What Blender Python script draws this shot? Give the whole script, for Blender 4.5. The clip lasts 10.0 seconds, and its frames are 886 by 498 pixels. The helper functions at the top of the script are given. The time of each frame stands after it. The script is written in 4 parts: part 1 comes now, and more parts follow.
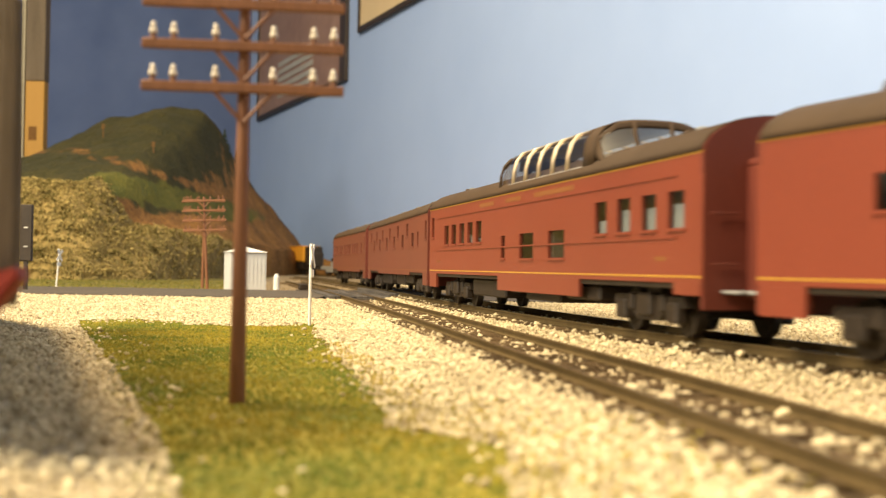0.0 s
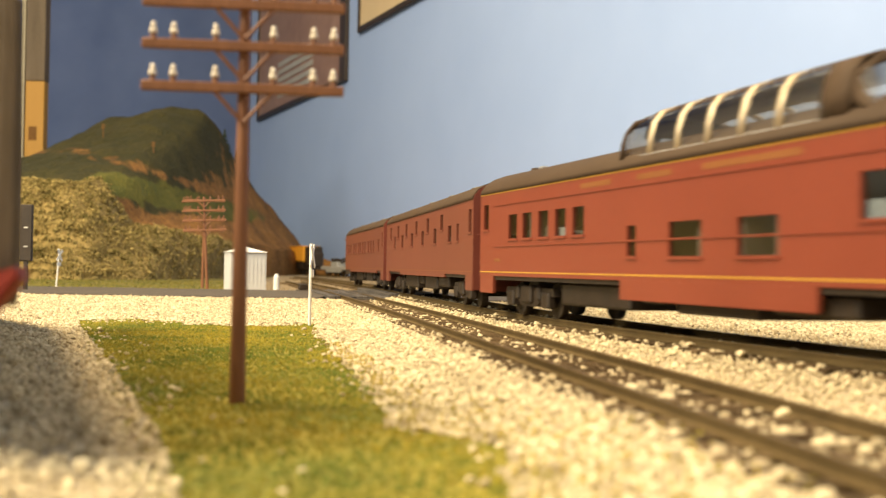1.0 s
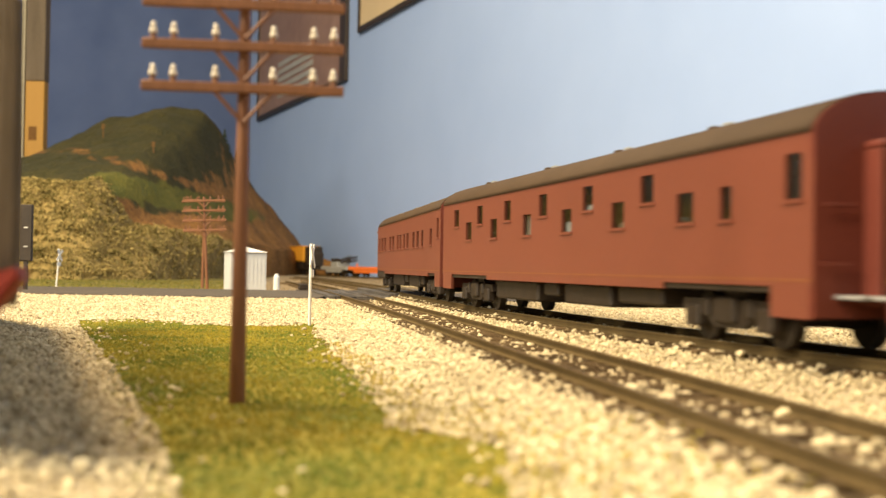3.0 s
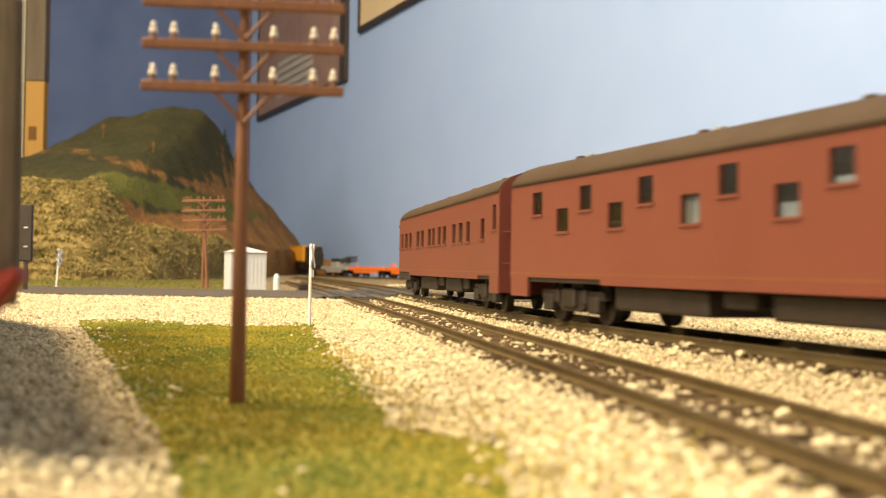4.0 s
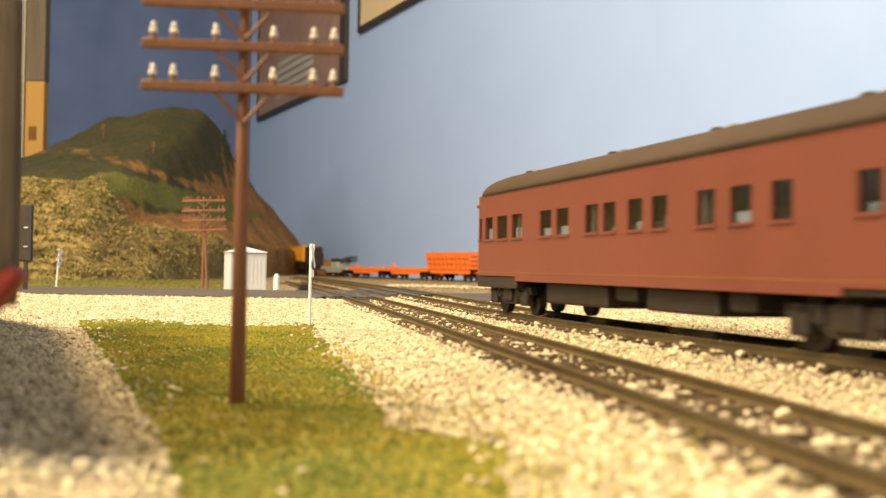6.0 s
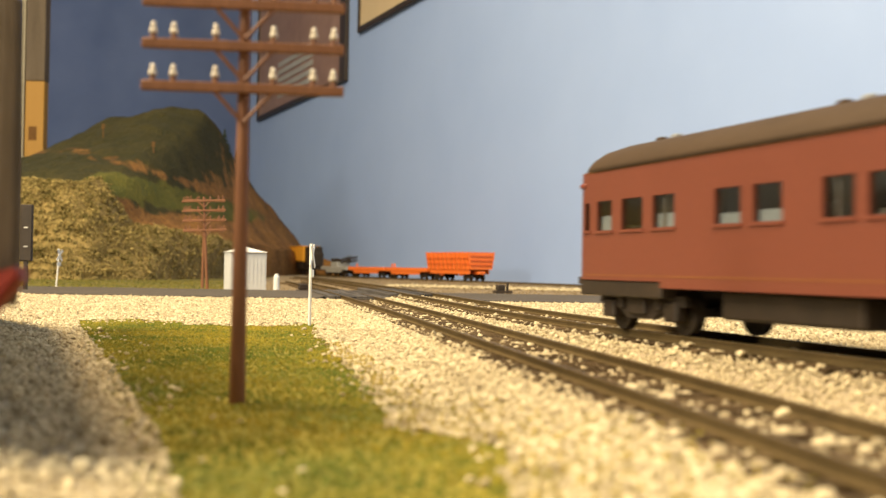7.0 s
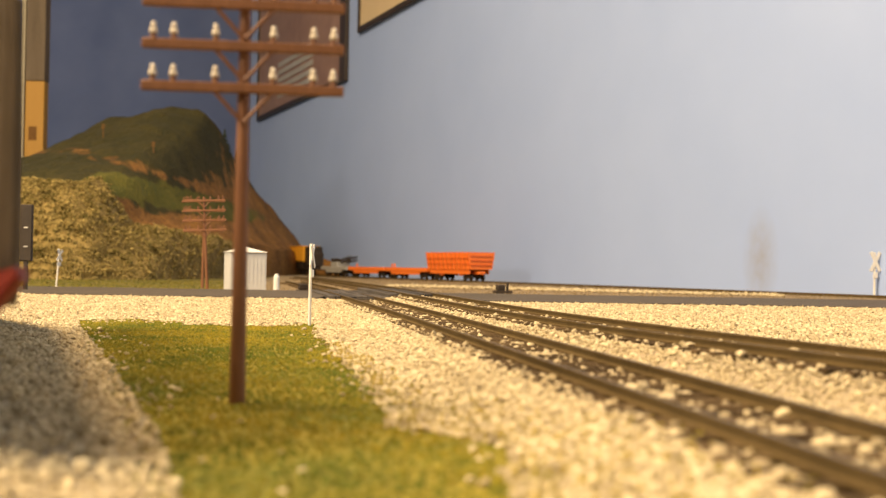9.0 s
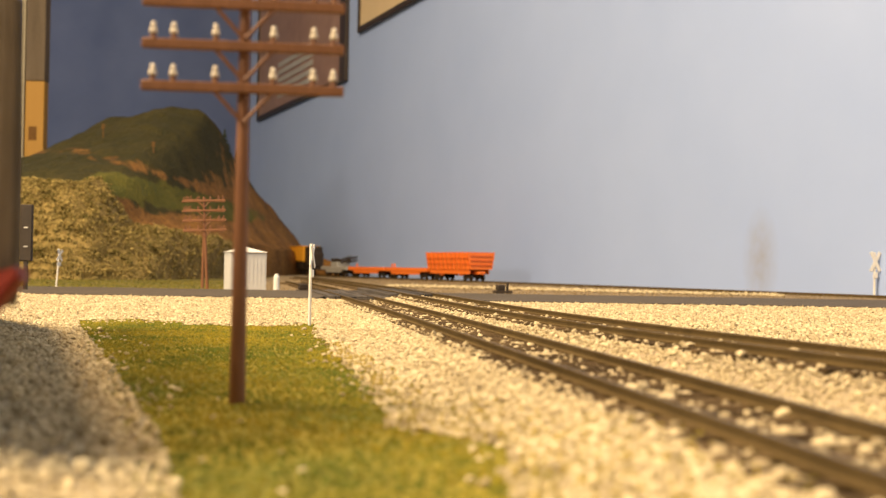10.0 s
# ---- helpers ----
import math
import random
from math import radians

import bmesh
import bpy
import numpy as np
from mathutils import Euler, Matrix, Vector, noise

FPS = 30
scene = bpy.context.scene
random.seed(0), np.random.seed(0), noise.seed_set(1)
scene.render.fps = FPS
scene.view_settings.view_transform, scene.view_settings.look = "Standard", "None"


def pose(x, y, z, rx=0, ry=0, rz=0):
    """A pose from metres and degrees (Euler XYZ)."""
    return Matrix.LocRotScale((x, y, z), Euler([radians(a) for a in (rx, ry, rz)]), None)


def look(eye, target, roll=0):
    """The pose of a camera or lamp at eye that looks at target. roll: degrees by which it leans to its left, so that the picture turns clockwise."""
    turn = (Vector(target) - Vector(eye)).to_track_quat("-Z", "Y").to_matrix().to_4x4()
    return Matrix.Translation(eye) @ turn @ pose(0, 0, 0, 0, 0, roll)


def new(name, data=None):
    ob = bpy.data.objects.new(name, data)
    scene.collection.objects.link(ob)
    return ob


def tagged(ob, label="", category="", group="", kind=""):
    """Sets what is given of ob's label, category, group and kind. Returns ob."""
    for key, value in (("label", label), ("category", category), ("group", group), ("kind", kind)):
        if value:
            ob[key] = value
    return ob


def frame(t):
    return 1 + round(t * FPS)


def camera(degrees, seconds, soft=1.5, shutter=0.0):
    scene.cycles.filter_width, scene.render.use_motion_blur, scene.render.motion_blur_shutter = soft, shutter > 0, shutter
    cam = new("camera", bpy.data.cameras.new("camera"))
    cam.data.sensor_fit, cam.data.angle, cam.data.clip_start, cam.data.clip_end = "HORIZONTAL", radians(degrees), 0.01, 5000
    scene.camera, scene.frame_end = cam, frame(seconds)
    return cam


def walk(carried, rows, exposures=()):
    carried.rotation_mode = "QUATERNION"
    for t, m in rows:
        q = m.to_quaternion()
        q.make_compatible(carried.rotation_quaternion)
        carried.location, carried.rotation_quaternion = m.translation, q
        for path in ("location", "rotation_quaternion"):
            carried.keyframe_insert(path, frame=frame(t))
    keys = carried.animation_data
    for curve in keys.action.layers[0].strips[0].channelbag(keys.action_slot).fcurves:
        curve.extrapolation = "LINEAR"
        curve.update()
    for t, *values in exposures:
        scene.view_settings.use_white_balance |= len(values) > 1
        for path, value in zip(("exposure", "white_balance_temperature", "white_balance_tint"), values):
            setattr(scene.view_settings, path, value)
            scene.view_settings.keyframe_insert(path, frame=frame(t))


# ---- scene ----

MM = 0.001
LENS = 41.85
EYE_Z = 14.226

# camera: stands still close above the ballast, tilted up a little and rolled
cam = camera(LENS, 10.0, soft=1.25, shutter=0.8)
cam.data.dof.use_dof = True
cam.data.dof.focus_distance = 0.46
cam.data.dof.aperture_fstop = 33.0
TILT = math.degrees(math.atan((474.82 - 441.0) / 2050.0))
EYE = Matrix.Translation((0, 0, EYE_Z * MM)) @ pose(0, 0, 0, 90 + TILT, 0, 0) @ pose(0, 0, 0, 0, 0, 0.93)
walk(cam, [(0.0, EYE), (10.0, EYE)],
     [(0.0, 0.07, 5800, 3), (6.6, 0.07, 5800, 3), (7.0, -0.12, 5850, 3), (7.5, -0.34, 6450, 9), (8.2, -0.29, 6550, 10), (10.0, -0.24, 6550, 10)])

# light: two warm ceiling lamps, a low lamp behind the eye that throws the dump car's shadow on the wall, and a weak room fill from the ceiling's bounce
world = bpy.data.worlds.new("room_air")
world.use_nodes = True
world.node_tree.nodes["Background"].inputs[0].default_value = (0.9, 0.93, 1.0, 1)
world.node_tree.nodes["Background"].inputs[1].default_value = 0.05
scene.world = world


def lamp(name, place, target, power, size, colour):
    d = bpy.data.lights.new(name, "AREA")
    d.energy, d.shape, d.size, d.color = power, "DISK", size, colour
    ob = new(name, d)
    ob.matrix_world = look(place, target)
    return ob


lamp("ceiling_lamp", (-1.1, -0.4, 1.28), (0.2, 0.95, 0.2), 64, 0.8, (1.0, 0.77, 0.50))
lamp("ceiling_lamp", (-0.48, 0.32, 1.45), (0.05, 0.5, 0), 32, 0.25, (1.0, 0.67, 0.345))

lamp("standing_lamp", (-1.386, -0.45, 0.63), (0.1, 1.5, 0.1), 13, 0.3, (1.0, 0.80, 0.56))

# ------------------------------------------------------------ materials


def nodes_of(name):
    m = bpy.data.materials.new(name)
    m.use_nodes = True
    return m, m.node_tree.nodes, m.node_tree.links, m.node_tree.nodes["Principled BSDF"]


def mat(name, dark, light, rough=0.7, scale=200.0, bump=0.0, bscale=800.0, metal=0.0, fine=1500.0, island=0.0, obrand=0.0, spec=0.5, stretch=(1, 1, 1)):
    """Two tones mixed by noise at two scales, with optional bump and random per island or object."""
    m, n, l, p = nodes_of(name)
    tc = n.new("ShaderNodeTexCoord")
    mp = n.new("ShaderNodeMapping")
    mp.inputs["Scale"].default_value = stretch
    l.new(tc.outputs["Object"], mp.inputs[0])
    a = n.new("ShaderNodeTexNoise")
    a.inputs["Scale"].default_value, a.inputs["Detail"].default_value = scale, 6
    b = n.new("ShaderNodeTexNoise")
    b.inputs["Scale"].default_value, b.inputs["Detail"].default_value = fine, 3
    l.new(mp.outputs[0], a.inputs[0])
    l.new(mp.outputs[0], b.inputs[0])
    mx = n.new("ShaderNodeMath")
    mx.operation = "MULTIPLY_ADD"
    mx.inputs[1].default_value, mx.inputs[2].default_value = 0.45, 0.0
    l.new(b.outputs["Fac"], mx.inputs[0])
    ad = n.new("ShaderNodeMath")
    ad.operation = "MULTIPLY_ADD"
    ad.inputs[1].default_value = 0.55
    l.new(a.outputs["Fac"], ad.inputs[0])
    l.new(mx.outputs[0], ad.inputs[2])
    last = ad.outputs[0]
    for amount, kind, out in ((island, "ShaderNodeNewGeometry", "Random Per Island"), (obrand, "ShaderNodeObjectInfo", "Random")):
        if amount:
            g = n.new(kind)
            k = n.new("ShaderNodeMath")
            k.operation = "MULTIPLY_ADD"
            k.inputs[1].default_value = amount
            l.new(g.outputs[out], k.inputs[0])
            sub = n.new("ShaderNodeMath")
            sub.operation = "SUBTRACT"
            sub.inputs[1].default_value = amount / 2
            l.new(last, sub.inputs[0])
            l.new(sub.outputs[0], k.inputs[2])
            last = k.outputs[0]
    r = n.new("ShaderNodeValToRGB")
    r.color_ramp.elements[0].position, r.color_ramp.elements[1].position = 0.32, 0.68
    r.color_ramp.elements[0].color, r.color_ramp.elements[1].color = (*dark, 1), (*light, 1)
    l.new(last, r.inputs[0])
    l.new(r.outputs[0], p.inputs["Base Color"])
    p.inputs["Roughness"].default_value, p.inputs["Metallic"].default_value = rough, metal
    p.inputs["Specular IOR Level"].default_value = spec
    if bump:
        t = n.new("ShaderNodeTexNoise")
        t.inputs["Scale"].default_value, t.inputs["Detail"].default_value = bscale, 4
        l.new(mp.outputs[0], t.inputs[0])
        u = n.new("ShaderNodeBump")
        u.inputs["Strength"].default_value, u.inputs["Distance"].default_value = bump, 0.0005
        l.new(t.outputs["Fac"], u.inputs["Height"])
        l.new(u.outputs[0], p.inputs["Normal"])
    return m


def glass(name, tint=(0.85, 0.9, 0.92), gloss=0.10):
    """Thin clear plastic glazing: mostly clear with a little gloss."""
    m, n, l, p = nodes_of(name)
    clear, shine, mix = n.new("ShaderNodeBsdfTransparent"), n.new("ShaderNodeBsdfGlossy"), n.new("ShaderNodeMixShader")
    clear.inputs[0].default_value = (*tint, 1)
    shine.inputs[0].default_value, shine.inputs["Roughness"].default_value = (1, 0.97, 0.9, 1), 0.12
    mix.inputs[0].default_value = gloss
    l.new(clear.outputs[0], mix.inputs[1])
    l.new(shine.outputs[0], mix.inputs[2])
    l.new(mix.outputs[0], n["Material Output"].inputs[0])
    return m


M_BALLAST = mat("white_ballast_stone", (0.34, 0.28, 0.165), (0.625, 0.54, 0.35), 0.9, 300, 0.4, 3000, island=0.5)
M_BALLAST_BED = mat("ballast_bed", (0.23, 0.185, 0.115), (0.44, 0.37, 0.25), 0.95, 350, 0.9, 900)
M_TRACK_BED = mat("dirty_ballast_bed", (0.13, 0.095, 0.05), (0.31, 0.24, 0.14), 0.95, 260, 0.8, 900)
M_GRASS_BED = mat("turf_base", (0.085, 0.11, 0.008), (0.33, 0.25, 0.018), 0.95, 60, 0.8, 1200)
M_GRASS = mat("ground_foam_turf", (0.092, 0.122, 0.006), (0.30, 0.232, 0.011), 0.95, 24, 0.0, 700, fine=420, island=0.14)
for edge, place in zip(M_GRASS.node_tree.nodes["Color Ramp"].color_ramp.elements, (0.40, 0.62)):
    edge.position = place
M_CRUMB = mat("dry_foam_crumb", (0.22, 0.19, 0.02), (0.42, 0.32, 0.07), 0.95, 60, island=0.4)
# darker copy of the turf: carries the shade beyond the road
M_FARGRASS_SHADED = mat("shaded_far_turf_foam", (0.05, 0.062, 0.006), (0.17, 0.135, 0.016), 0.95, 24, 0.0, 700, fine=420, island=0.2)
M_ROAD = mat("asphalt", (0.050, 0.041, 0.032), (0.092, 0.076, 0.058), 0.9, 60, 0.5, 1500)
M_PLANK = mat("crossing_plank", (0.03, 0.027, 0.026), (0.09, 0.08, 0.072), 0.8, 80, 0.5, 700, stretch=(1, 0.2, 1), obrand=0.4)
M_RAIL = mat("weathered_rail", (0.062, 0.042, 0.015), (0.115, 0.079, 0.030), 0.8, 90, 0.3, 900, spec=0.25)
M_RAILTOP = mat("polished_railhead", (0.09, 0.064, 0.028), (0.15, 0.11, 0.055), 0.5, 120, 0.1, 900, metal=0.6)
M_TIE = mat("brown_plastic_tie", (0.055, 0.037, 0.018), (0.12, 0.083, 0.043), 0.85, 200, 0.4, 900, obrand=0.4, spec=0.15)
M_TUSCAN = mat("faded_tuscan_paint", (0.135, 0.038, 0.021), (0.163, 0.046, 0.0255), 0.5, 25, 0.05, 500)
M_RED = mat("tuscan_red_paint", (0.168, 0.037, 0.019), (0.20, 0.045, 0.023), 0.42, 25, 0.05, 500)
# car ends: red darkened to stand in for the weaker light between cars
M_RED_SHADED = mat("tuscan_red_shaded_ends", (0.115, 0.025, 0.014), (0.145, 0.031, 0.018), 0.55, 40, 0.05, 500)
M_ROOF = mat("brown_roof_paint", (0.046, 0.029, 0.016), (0.066, 0.042, 0.024), 0.75, 60, 0.08, 400, spec=0.25)
M_BLACK = mat("black_plastic", (0.014, 0.009, 0.005), (0.036, 0.023, 0.013), 0.6, 150, 0.2, 600)
M_WHEEL = mat("wheel_metal", (0.025, 0.018, 0.011), (0.06, 0.045, 0.03), 0.6, 200, 0.1, 600, metal=0.3)
M_YELLOW = mat("yellow_stripe", (0.40, 0.22, 0.025), (0.50, 0.29, 0.035), 0.5, 200)
M_SEAT = mat("pale_interior_plastic", (0.20, 0.205, 0.21), (0.27, 0.275, 0.28), 0.6, 100)
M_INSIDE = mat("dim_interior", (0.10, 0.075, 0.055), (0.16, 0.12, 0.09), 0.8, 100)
M_PANE = glass("window_glazing")
M_DOME = glass("dome_glazing", (0.92, 0.89, 0.82), 0.34)
M_SILVER = mat("silver_mullion", (0.52, 0.42, 0.28), (0.72, 0.62, 0.45), 0.35, 150, metal=0.4)
M_BLUE = mat("blue_backdrop_paint", (0.325, 0.452, 0.80), (0.36, 0.49, 0.84), 0.55, 2.5, 0.05, 60, fine=9.0)
def stain(m, centre, size, colour):
    """A soft smudge of that size (metres) in the paint, broken up by noise."""
    n, l = m.node_tree.nodes, m.node_tree.links
    p = n["Principled BSDF"]
    src = p.inputs["Base Color"].links[0].from_socket
    tc, mp, gr, no = (n.new("ShaderNode" + k) for k in ("TexCoord", "Mapping", "TexGradient", "TexNoise"))
    gr.gradient_type = "SPHERICAL"
    mp.vector_type = "TEXTURE"
    mp.inputs["Location"].default_value, mp.inputs["Scale"].default_value = centre, size
    no.inputs["Scale"].default_value = 60
    l.new(tc.outputs["Object"], mp.inputs[0])
    l.new(tc.outputs["Object"], no.inputs[0])
    l.new(mp.outputs[0], gr.inputs[0])
    mu, mx = n.new("ShaderNodeMath"), n.new("ShaderNodeMixRGB")
    mu.operation = "MULTIPLY"
    l.new(gr.outputs["Fac"], mu.inputs[0])
    l.new(no.outputs["Fac"], mu.inputs[1])
    l.new(mu.outputs[0], mx.inputs[0])
    l.new(src, mx.inputs[1])
    mx.inputs[2].default_value = (*colour, 1)
    l.new(mx.outputs[0], p.inputs["Base Color"])


stain(M_BLUE, (0, 2.882, 0.028), (0.06, 0.03, 0.055), (0.26, 0.25, 0.27))
for lawn in (M_GRASS, M_GRASS_BED):
    stain(lawn, (-0.024, 0.118, -0.008), (0.028, 0.024, 0.02), (0.030, 0.052, 0.0))
    stain(lawn, (-0.056, 0.212, -0.008), (0.020, 0.034, 0.02), (0.036, 0.062, 0.0))
    stain(lawn, (-0.110, 0.395, -0.008), (0.024, 0.050, 0.02), (0.036, 0.062, 0.0))
M_BLUEDARK = mat("deep_blue_backdrop_paint", (0.064, 0.11, 0.28), (0.12, 0.175, 0.375), 0.7, 3.5, 0.05, 60, fine=8.0)
M_CEILING = mat("ceiling_paint", (0.72, 0.70, 0.66), (0.8, 0.78, 0.74), 0.9, 4)
M_ROOMWALL = mat("room_wall_paint", (0.42, 0.40, 0.37), (0.5, 0.48, 0.44), 0.9, 4)
M_POLE = mat("brown_pole_plastic", (0.15, 0.060, 0.023), (0.22, 0.094, 0.039), 0.6, 180, 0.3, 700, stretch=(1, 1, 0.15))
M_INSUL = mat("cream_insulator", (0.72, 0.64, 0.50), (0.82, 0.75, 0.62), 0.35, 300)
M_WHITE = mat("white_painted_metal", (0.66, 0.66, 0.63), (0.78, 0.78, 0.75), 0.55, 120, 0.1, 400)
M_SHED = mat("pale_grey_siding", (0.50, 0.51, 0.52), (0.62, 0.63, 0.63), 0.6, 90, 0.1, 400)
M_ORANGE = mat("orange_car_paint", (0.72, 0.155, 0.018), (0.82, 0.20, 0.03), 0.45, 60)
M_ORANGEDARK = mat("orange_car_shade_paint", (0.46, 0.08, 0.012), (0.56, 0.11, 0.018), 0.5, 80)
M_LOCO = mat("yellow_crane_paint", (0.70, 0.33, 0.02), (0.80, 0.40, 0.03), 0.5, 60)
M_GREY = mat("grey_flatcar_paint", (0.26, 0.26, 0.25), (0.36, 0.36, 0.34), 0.6, 60)
M_EARTH = mat("hill_earth", (0.085, 0.042, 0.011), (0.21, 0.105, 0.028), 0.95, 18, 0.8, 260, fine=160)
M_CLUMP = mat("lichen_clump", (0.075, 0.062, 0.008), (0.40, 0.31, 0.105), 0.95, 48, 0.0, 300, island=0.30, fine=120)
M_TREE = mat("dark_fir", (0.02, 0.035, 0.03), (0.04, 0.06, 0.05), 0.9, 100, island=0.3)
M_OCHRE = mat("ochre_wood", (0.38, 0.20, 0.025), (0.46, 0.26, 0.04), 0.6, 20, stretch=(1, 1, 0.1))
M_GREYWOOD = mat("weathered_grey_wood", (0.075, 0.058, 0.038), (0.19, 0.15, 0.105), 0.85, 45, 0.6, 200, stretch=(1, 1, 0.12))
M_CREAM = mat("cream_trim", (0.42, 0.38, 0.27), (0.5, 0.46, 0.34), 0.7, 40)
# toy red at half strength; the shadow over the blade is in this colour
M_REDTOY_SHADED = mat("shaded_red_toy_paint", (0.16, 0.014, 0.008), (0.22, 0.020, 0.011), 0.45, 60)
M_FRAME = mat("dark_frame_wood", (0.02, 0.014, 0.01), (0.05, 0.035, 0.025), 0.45, 40, stretch=(1, 1, 0.2))
M_POSTER = mat("poster_brown_print", (0.24, 0.145, 0.115), (0.34, 0.215, 0.165), 0.4, 6, fine=30)
M_MAT = mat("cream_picture_mount", (0.55, 0.44, 0.27), (0.62, 0.5, 0.32), 0.6, 12)
M_BAR = mat("grey_print_bar", (0.34, 0.34, 0.34), (0.42, 0.42, 0.42), 0.5, 20)
M_FADED = mat("faded_gold_stripe", (0.17, 0.062, 0.018), (0.22, 0.085, 0.022), 0.5, 120)


def hill_cover():
    """Turf, earth, rock and terrace grass, mixed by the mesh's cover weights with ragged, noisy borders."""
    m, n, l, p = nodes_of("hill_cover")
    tc = n.new("ShaderNodeTexCoord")
    at_ = n.new("ShaderNodeAttribute")
    at_.attribute_name = "cover"
    sep = n.new("ShaderNodeSeparateColor")
    l.new(at_.outputs["Color"], sep.inputs[0])

    def noise_at(scale, detail=6):
        t = n.new("ShaderNodeTexNoise")
        t.inputs["Scale"].default_value, t.inputs["Detail"].default_value = scale, detail
        l.new(tc.outputs["Object"], t.inputs[0])
        return t.outputs["Fac"]

    edge, tone, fine = noise_at(38), noise_at(17), noise_at(170, 4)
    both = n.new("ShaderNodeMath")
    both.operation = "MULTIPLY_ADD"
    both.inputs[1].default_value = 0.5
    half = n.new("ShaderNodeMath")
    half.operation = "MULTIPLY"
    half.inputs[1].default_value = 0.5
    l.new(fine, half.inputs[0])
    l.new(tone, both.inputs[0])
    l.new(half.outputs[0], both.inputs[2])

    def tones(a, b):
        r = n.new("ShaderNodeValToRGB")
        r.color_ramp.elements[0].position, r.color_ramp.elements[1].position = 0.36, 0.64
        r.color_ramp.elements[0].color, r.color_ramp.elements[1].color = (*a, 1), (*b, 1)
        l.new(both.outputs[0], r.inputs[0])
        return r.outputs[0]

    last = tones((0.016, 0.019, 0.002), (0.052, 0.044, 0.006))
    for k, (a, b) in enumerate((((0.10, 0.047, 0.010), (0.33, 0.16, 0.034)), ((0.09, 0.066, 0.012), (0.34, 0.25, 0.085)), ((0.055, 0.068, 0.006), (0.125, 0.115, 0.013)))):
        w = n.new("ShaderNodeMath")
        w.operation = "MULTIPLY_ADD"
        w.inputs[1].default_value, w.inputs[2].default_value = 1.6, -0.8
        l.new(edge, w.inputs[0])
        add = n.new("ShaderNodeMath")
        add.operation = "ADD"
        l.new(sep.outputs[k], add.inputs[0])
        l.new(w.outputs[0], add.inputs[1])
        ramp = n.new("ShaderNodeValToRGB")
        ramp.color_ramp.elements[0].position, ramp.color_ramp.elements[1].position = 0.35, 0.65
        l.new(add.outputs[0], ramp.inputs[0])
        mx = n.new("ShaderNodeMixRGB")
        l.new(ramp.outputs[0], mx.inputs[0])
        l.new(last, mx.inputs[1])
        l.new(tones(a, b), mx.inputs[2])
        last = mx.outputs[0]
    l.new(last, p.inputs["Base Color"])
    p.inputs["Roughness"].default_value = 0.95
    u = n.new("ShaderNodeBump")
    u.inputs["Strength"].default_value, u.inputs["Distance"].default_value = 0.9, 0.004
    l.new(fine, u.inputs["Height"])
    l.new(u.outputs[0], p.inputs["Normal"])
    return m


M_COVER = hill_cover()

# ------------------------------------------------------------ mesh helpers (millimetres)


def part(name, bm, material, parent=None, label="", smooth=False):
    me = bpy.data.meshes.new(name)
    for v in bm.verts:
        v.co *= MM
    bmesh.ops.recalc_face_normals(bm, faces=bm.faces)
    bm.to_mesh(me)
    bm.free()
    if smooth:
        for f in me.polygons:
            f.use_smooth = True
    for m in material if isinstance(material, (list, tuple)) else (material,):
        me.materials.append(m)
    ob = new(name, me)
    ob.parent = parent
    return tagged(ob, label)


def thing(name, m, label, category, group="", kind=""):
    ob = new(name)
    ob.empty_display_size = 0.01
    ob.matrix_world = m
    return tagged(ob, label, category, group, kind)


def at(x, y, z, rz=0):
    return pose(x * MM, y * MM, z * MM, 0, 0, rz)


def box(bm, x0, x1, y0, y1, z0, z1, bevel=0.0):
    vs = [bm.verts.new((x, y, z)) for x in (x0, x1) for y in (y0, y1) for z in (z0, z1)]
    fs = [bm.faces.new([vs[i] for i in q]) for q in ((0, 1, 3, 2), (4, 6, 7, 5), (0, 4, 5, 1), (2, 3, 7, 6), (0, 2, 6, 4), (1, 5, 7, 3))]
    if bevel:
        es = {e for f in fs for e in f.edges}
        bmesh.ops.bevel(bm, geom=list(es), offset=bevel, segments=1, affect="EDGES")
    return vs


def boxed(x0, x1, y0, y1, z0, z1, bevel=0.0):
    bm = bmesh.new()
    box(bm, x0, x1, y0, y1, z0, z1, bevel)
    return bm


def rod(bm, a, b, ra, rb, n=10):
    """A tapered rod between two points."""
    a, b = Vector(a), Vector(b)
    q = (b - a).to_track_quat("Z", "Y")
    rings = []
    for c, r in ((a, ra), (b, rb)):
        rings.append([bm.verts.new(c + q @ Vector((r * math.cos(2 * math.pi * k / n), r * math.sin(2 * math.pi * k / n), 0))) for k in range(n)])
    for k in range(n):
        bm.faces.new((rings[0][k], rings[0][(k + 1) % n], rings[1][(k + 1) % n], rings[1][k]))
    bm.faces.new(rings[0][::-1])
    bm.faces.new(rings[1])


def extrude(bm, outline, x0, x1):
    """A closed (y, z) outline carried from x0 to x1."""
    a = [bm.verts.new((x0, y, z)) for y, z in outline]
    b = [bm.verts.new((x1, y, z)) for y, z in outline]
    n = len(a)
    for k in range(n):
        bm.faces.new((a[k], a[(k + 1) % n], b[(k + 1) % n], b[k]))
    bm.faces.new(a[::-1])
    bm.faces.new(b)


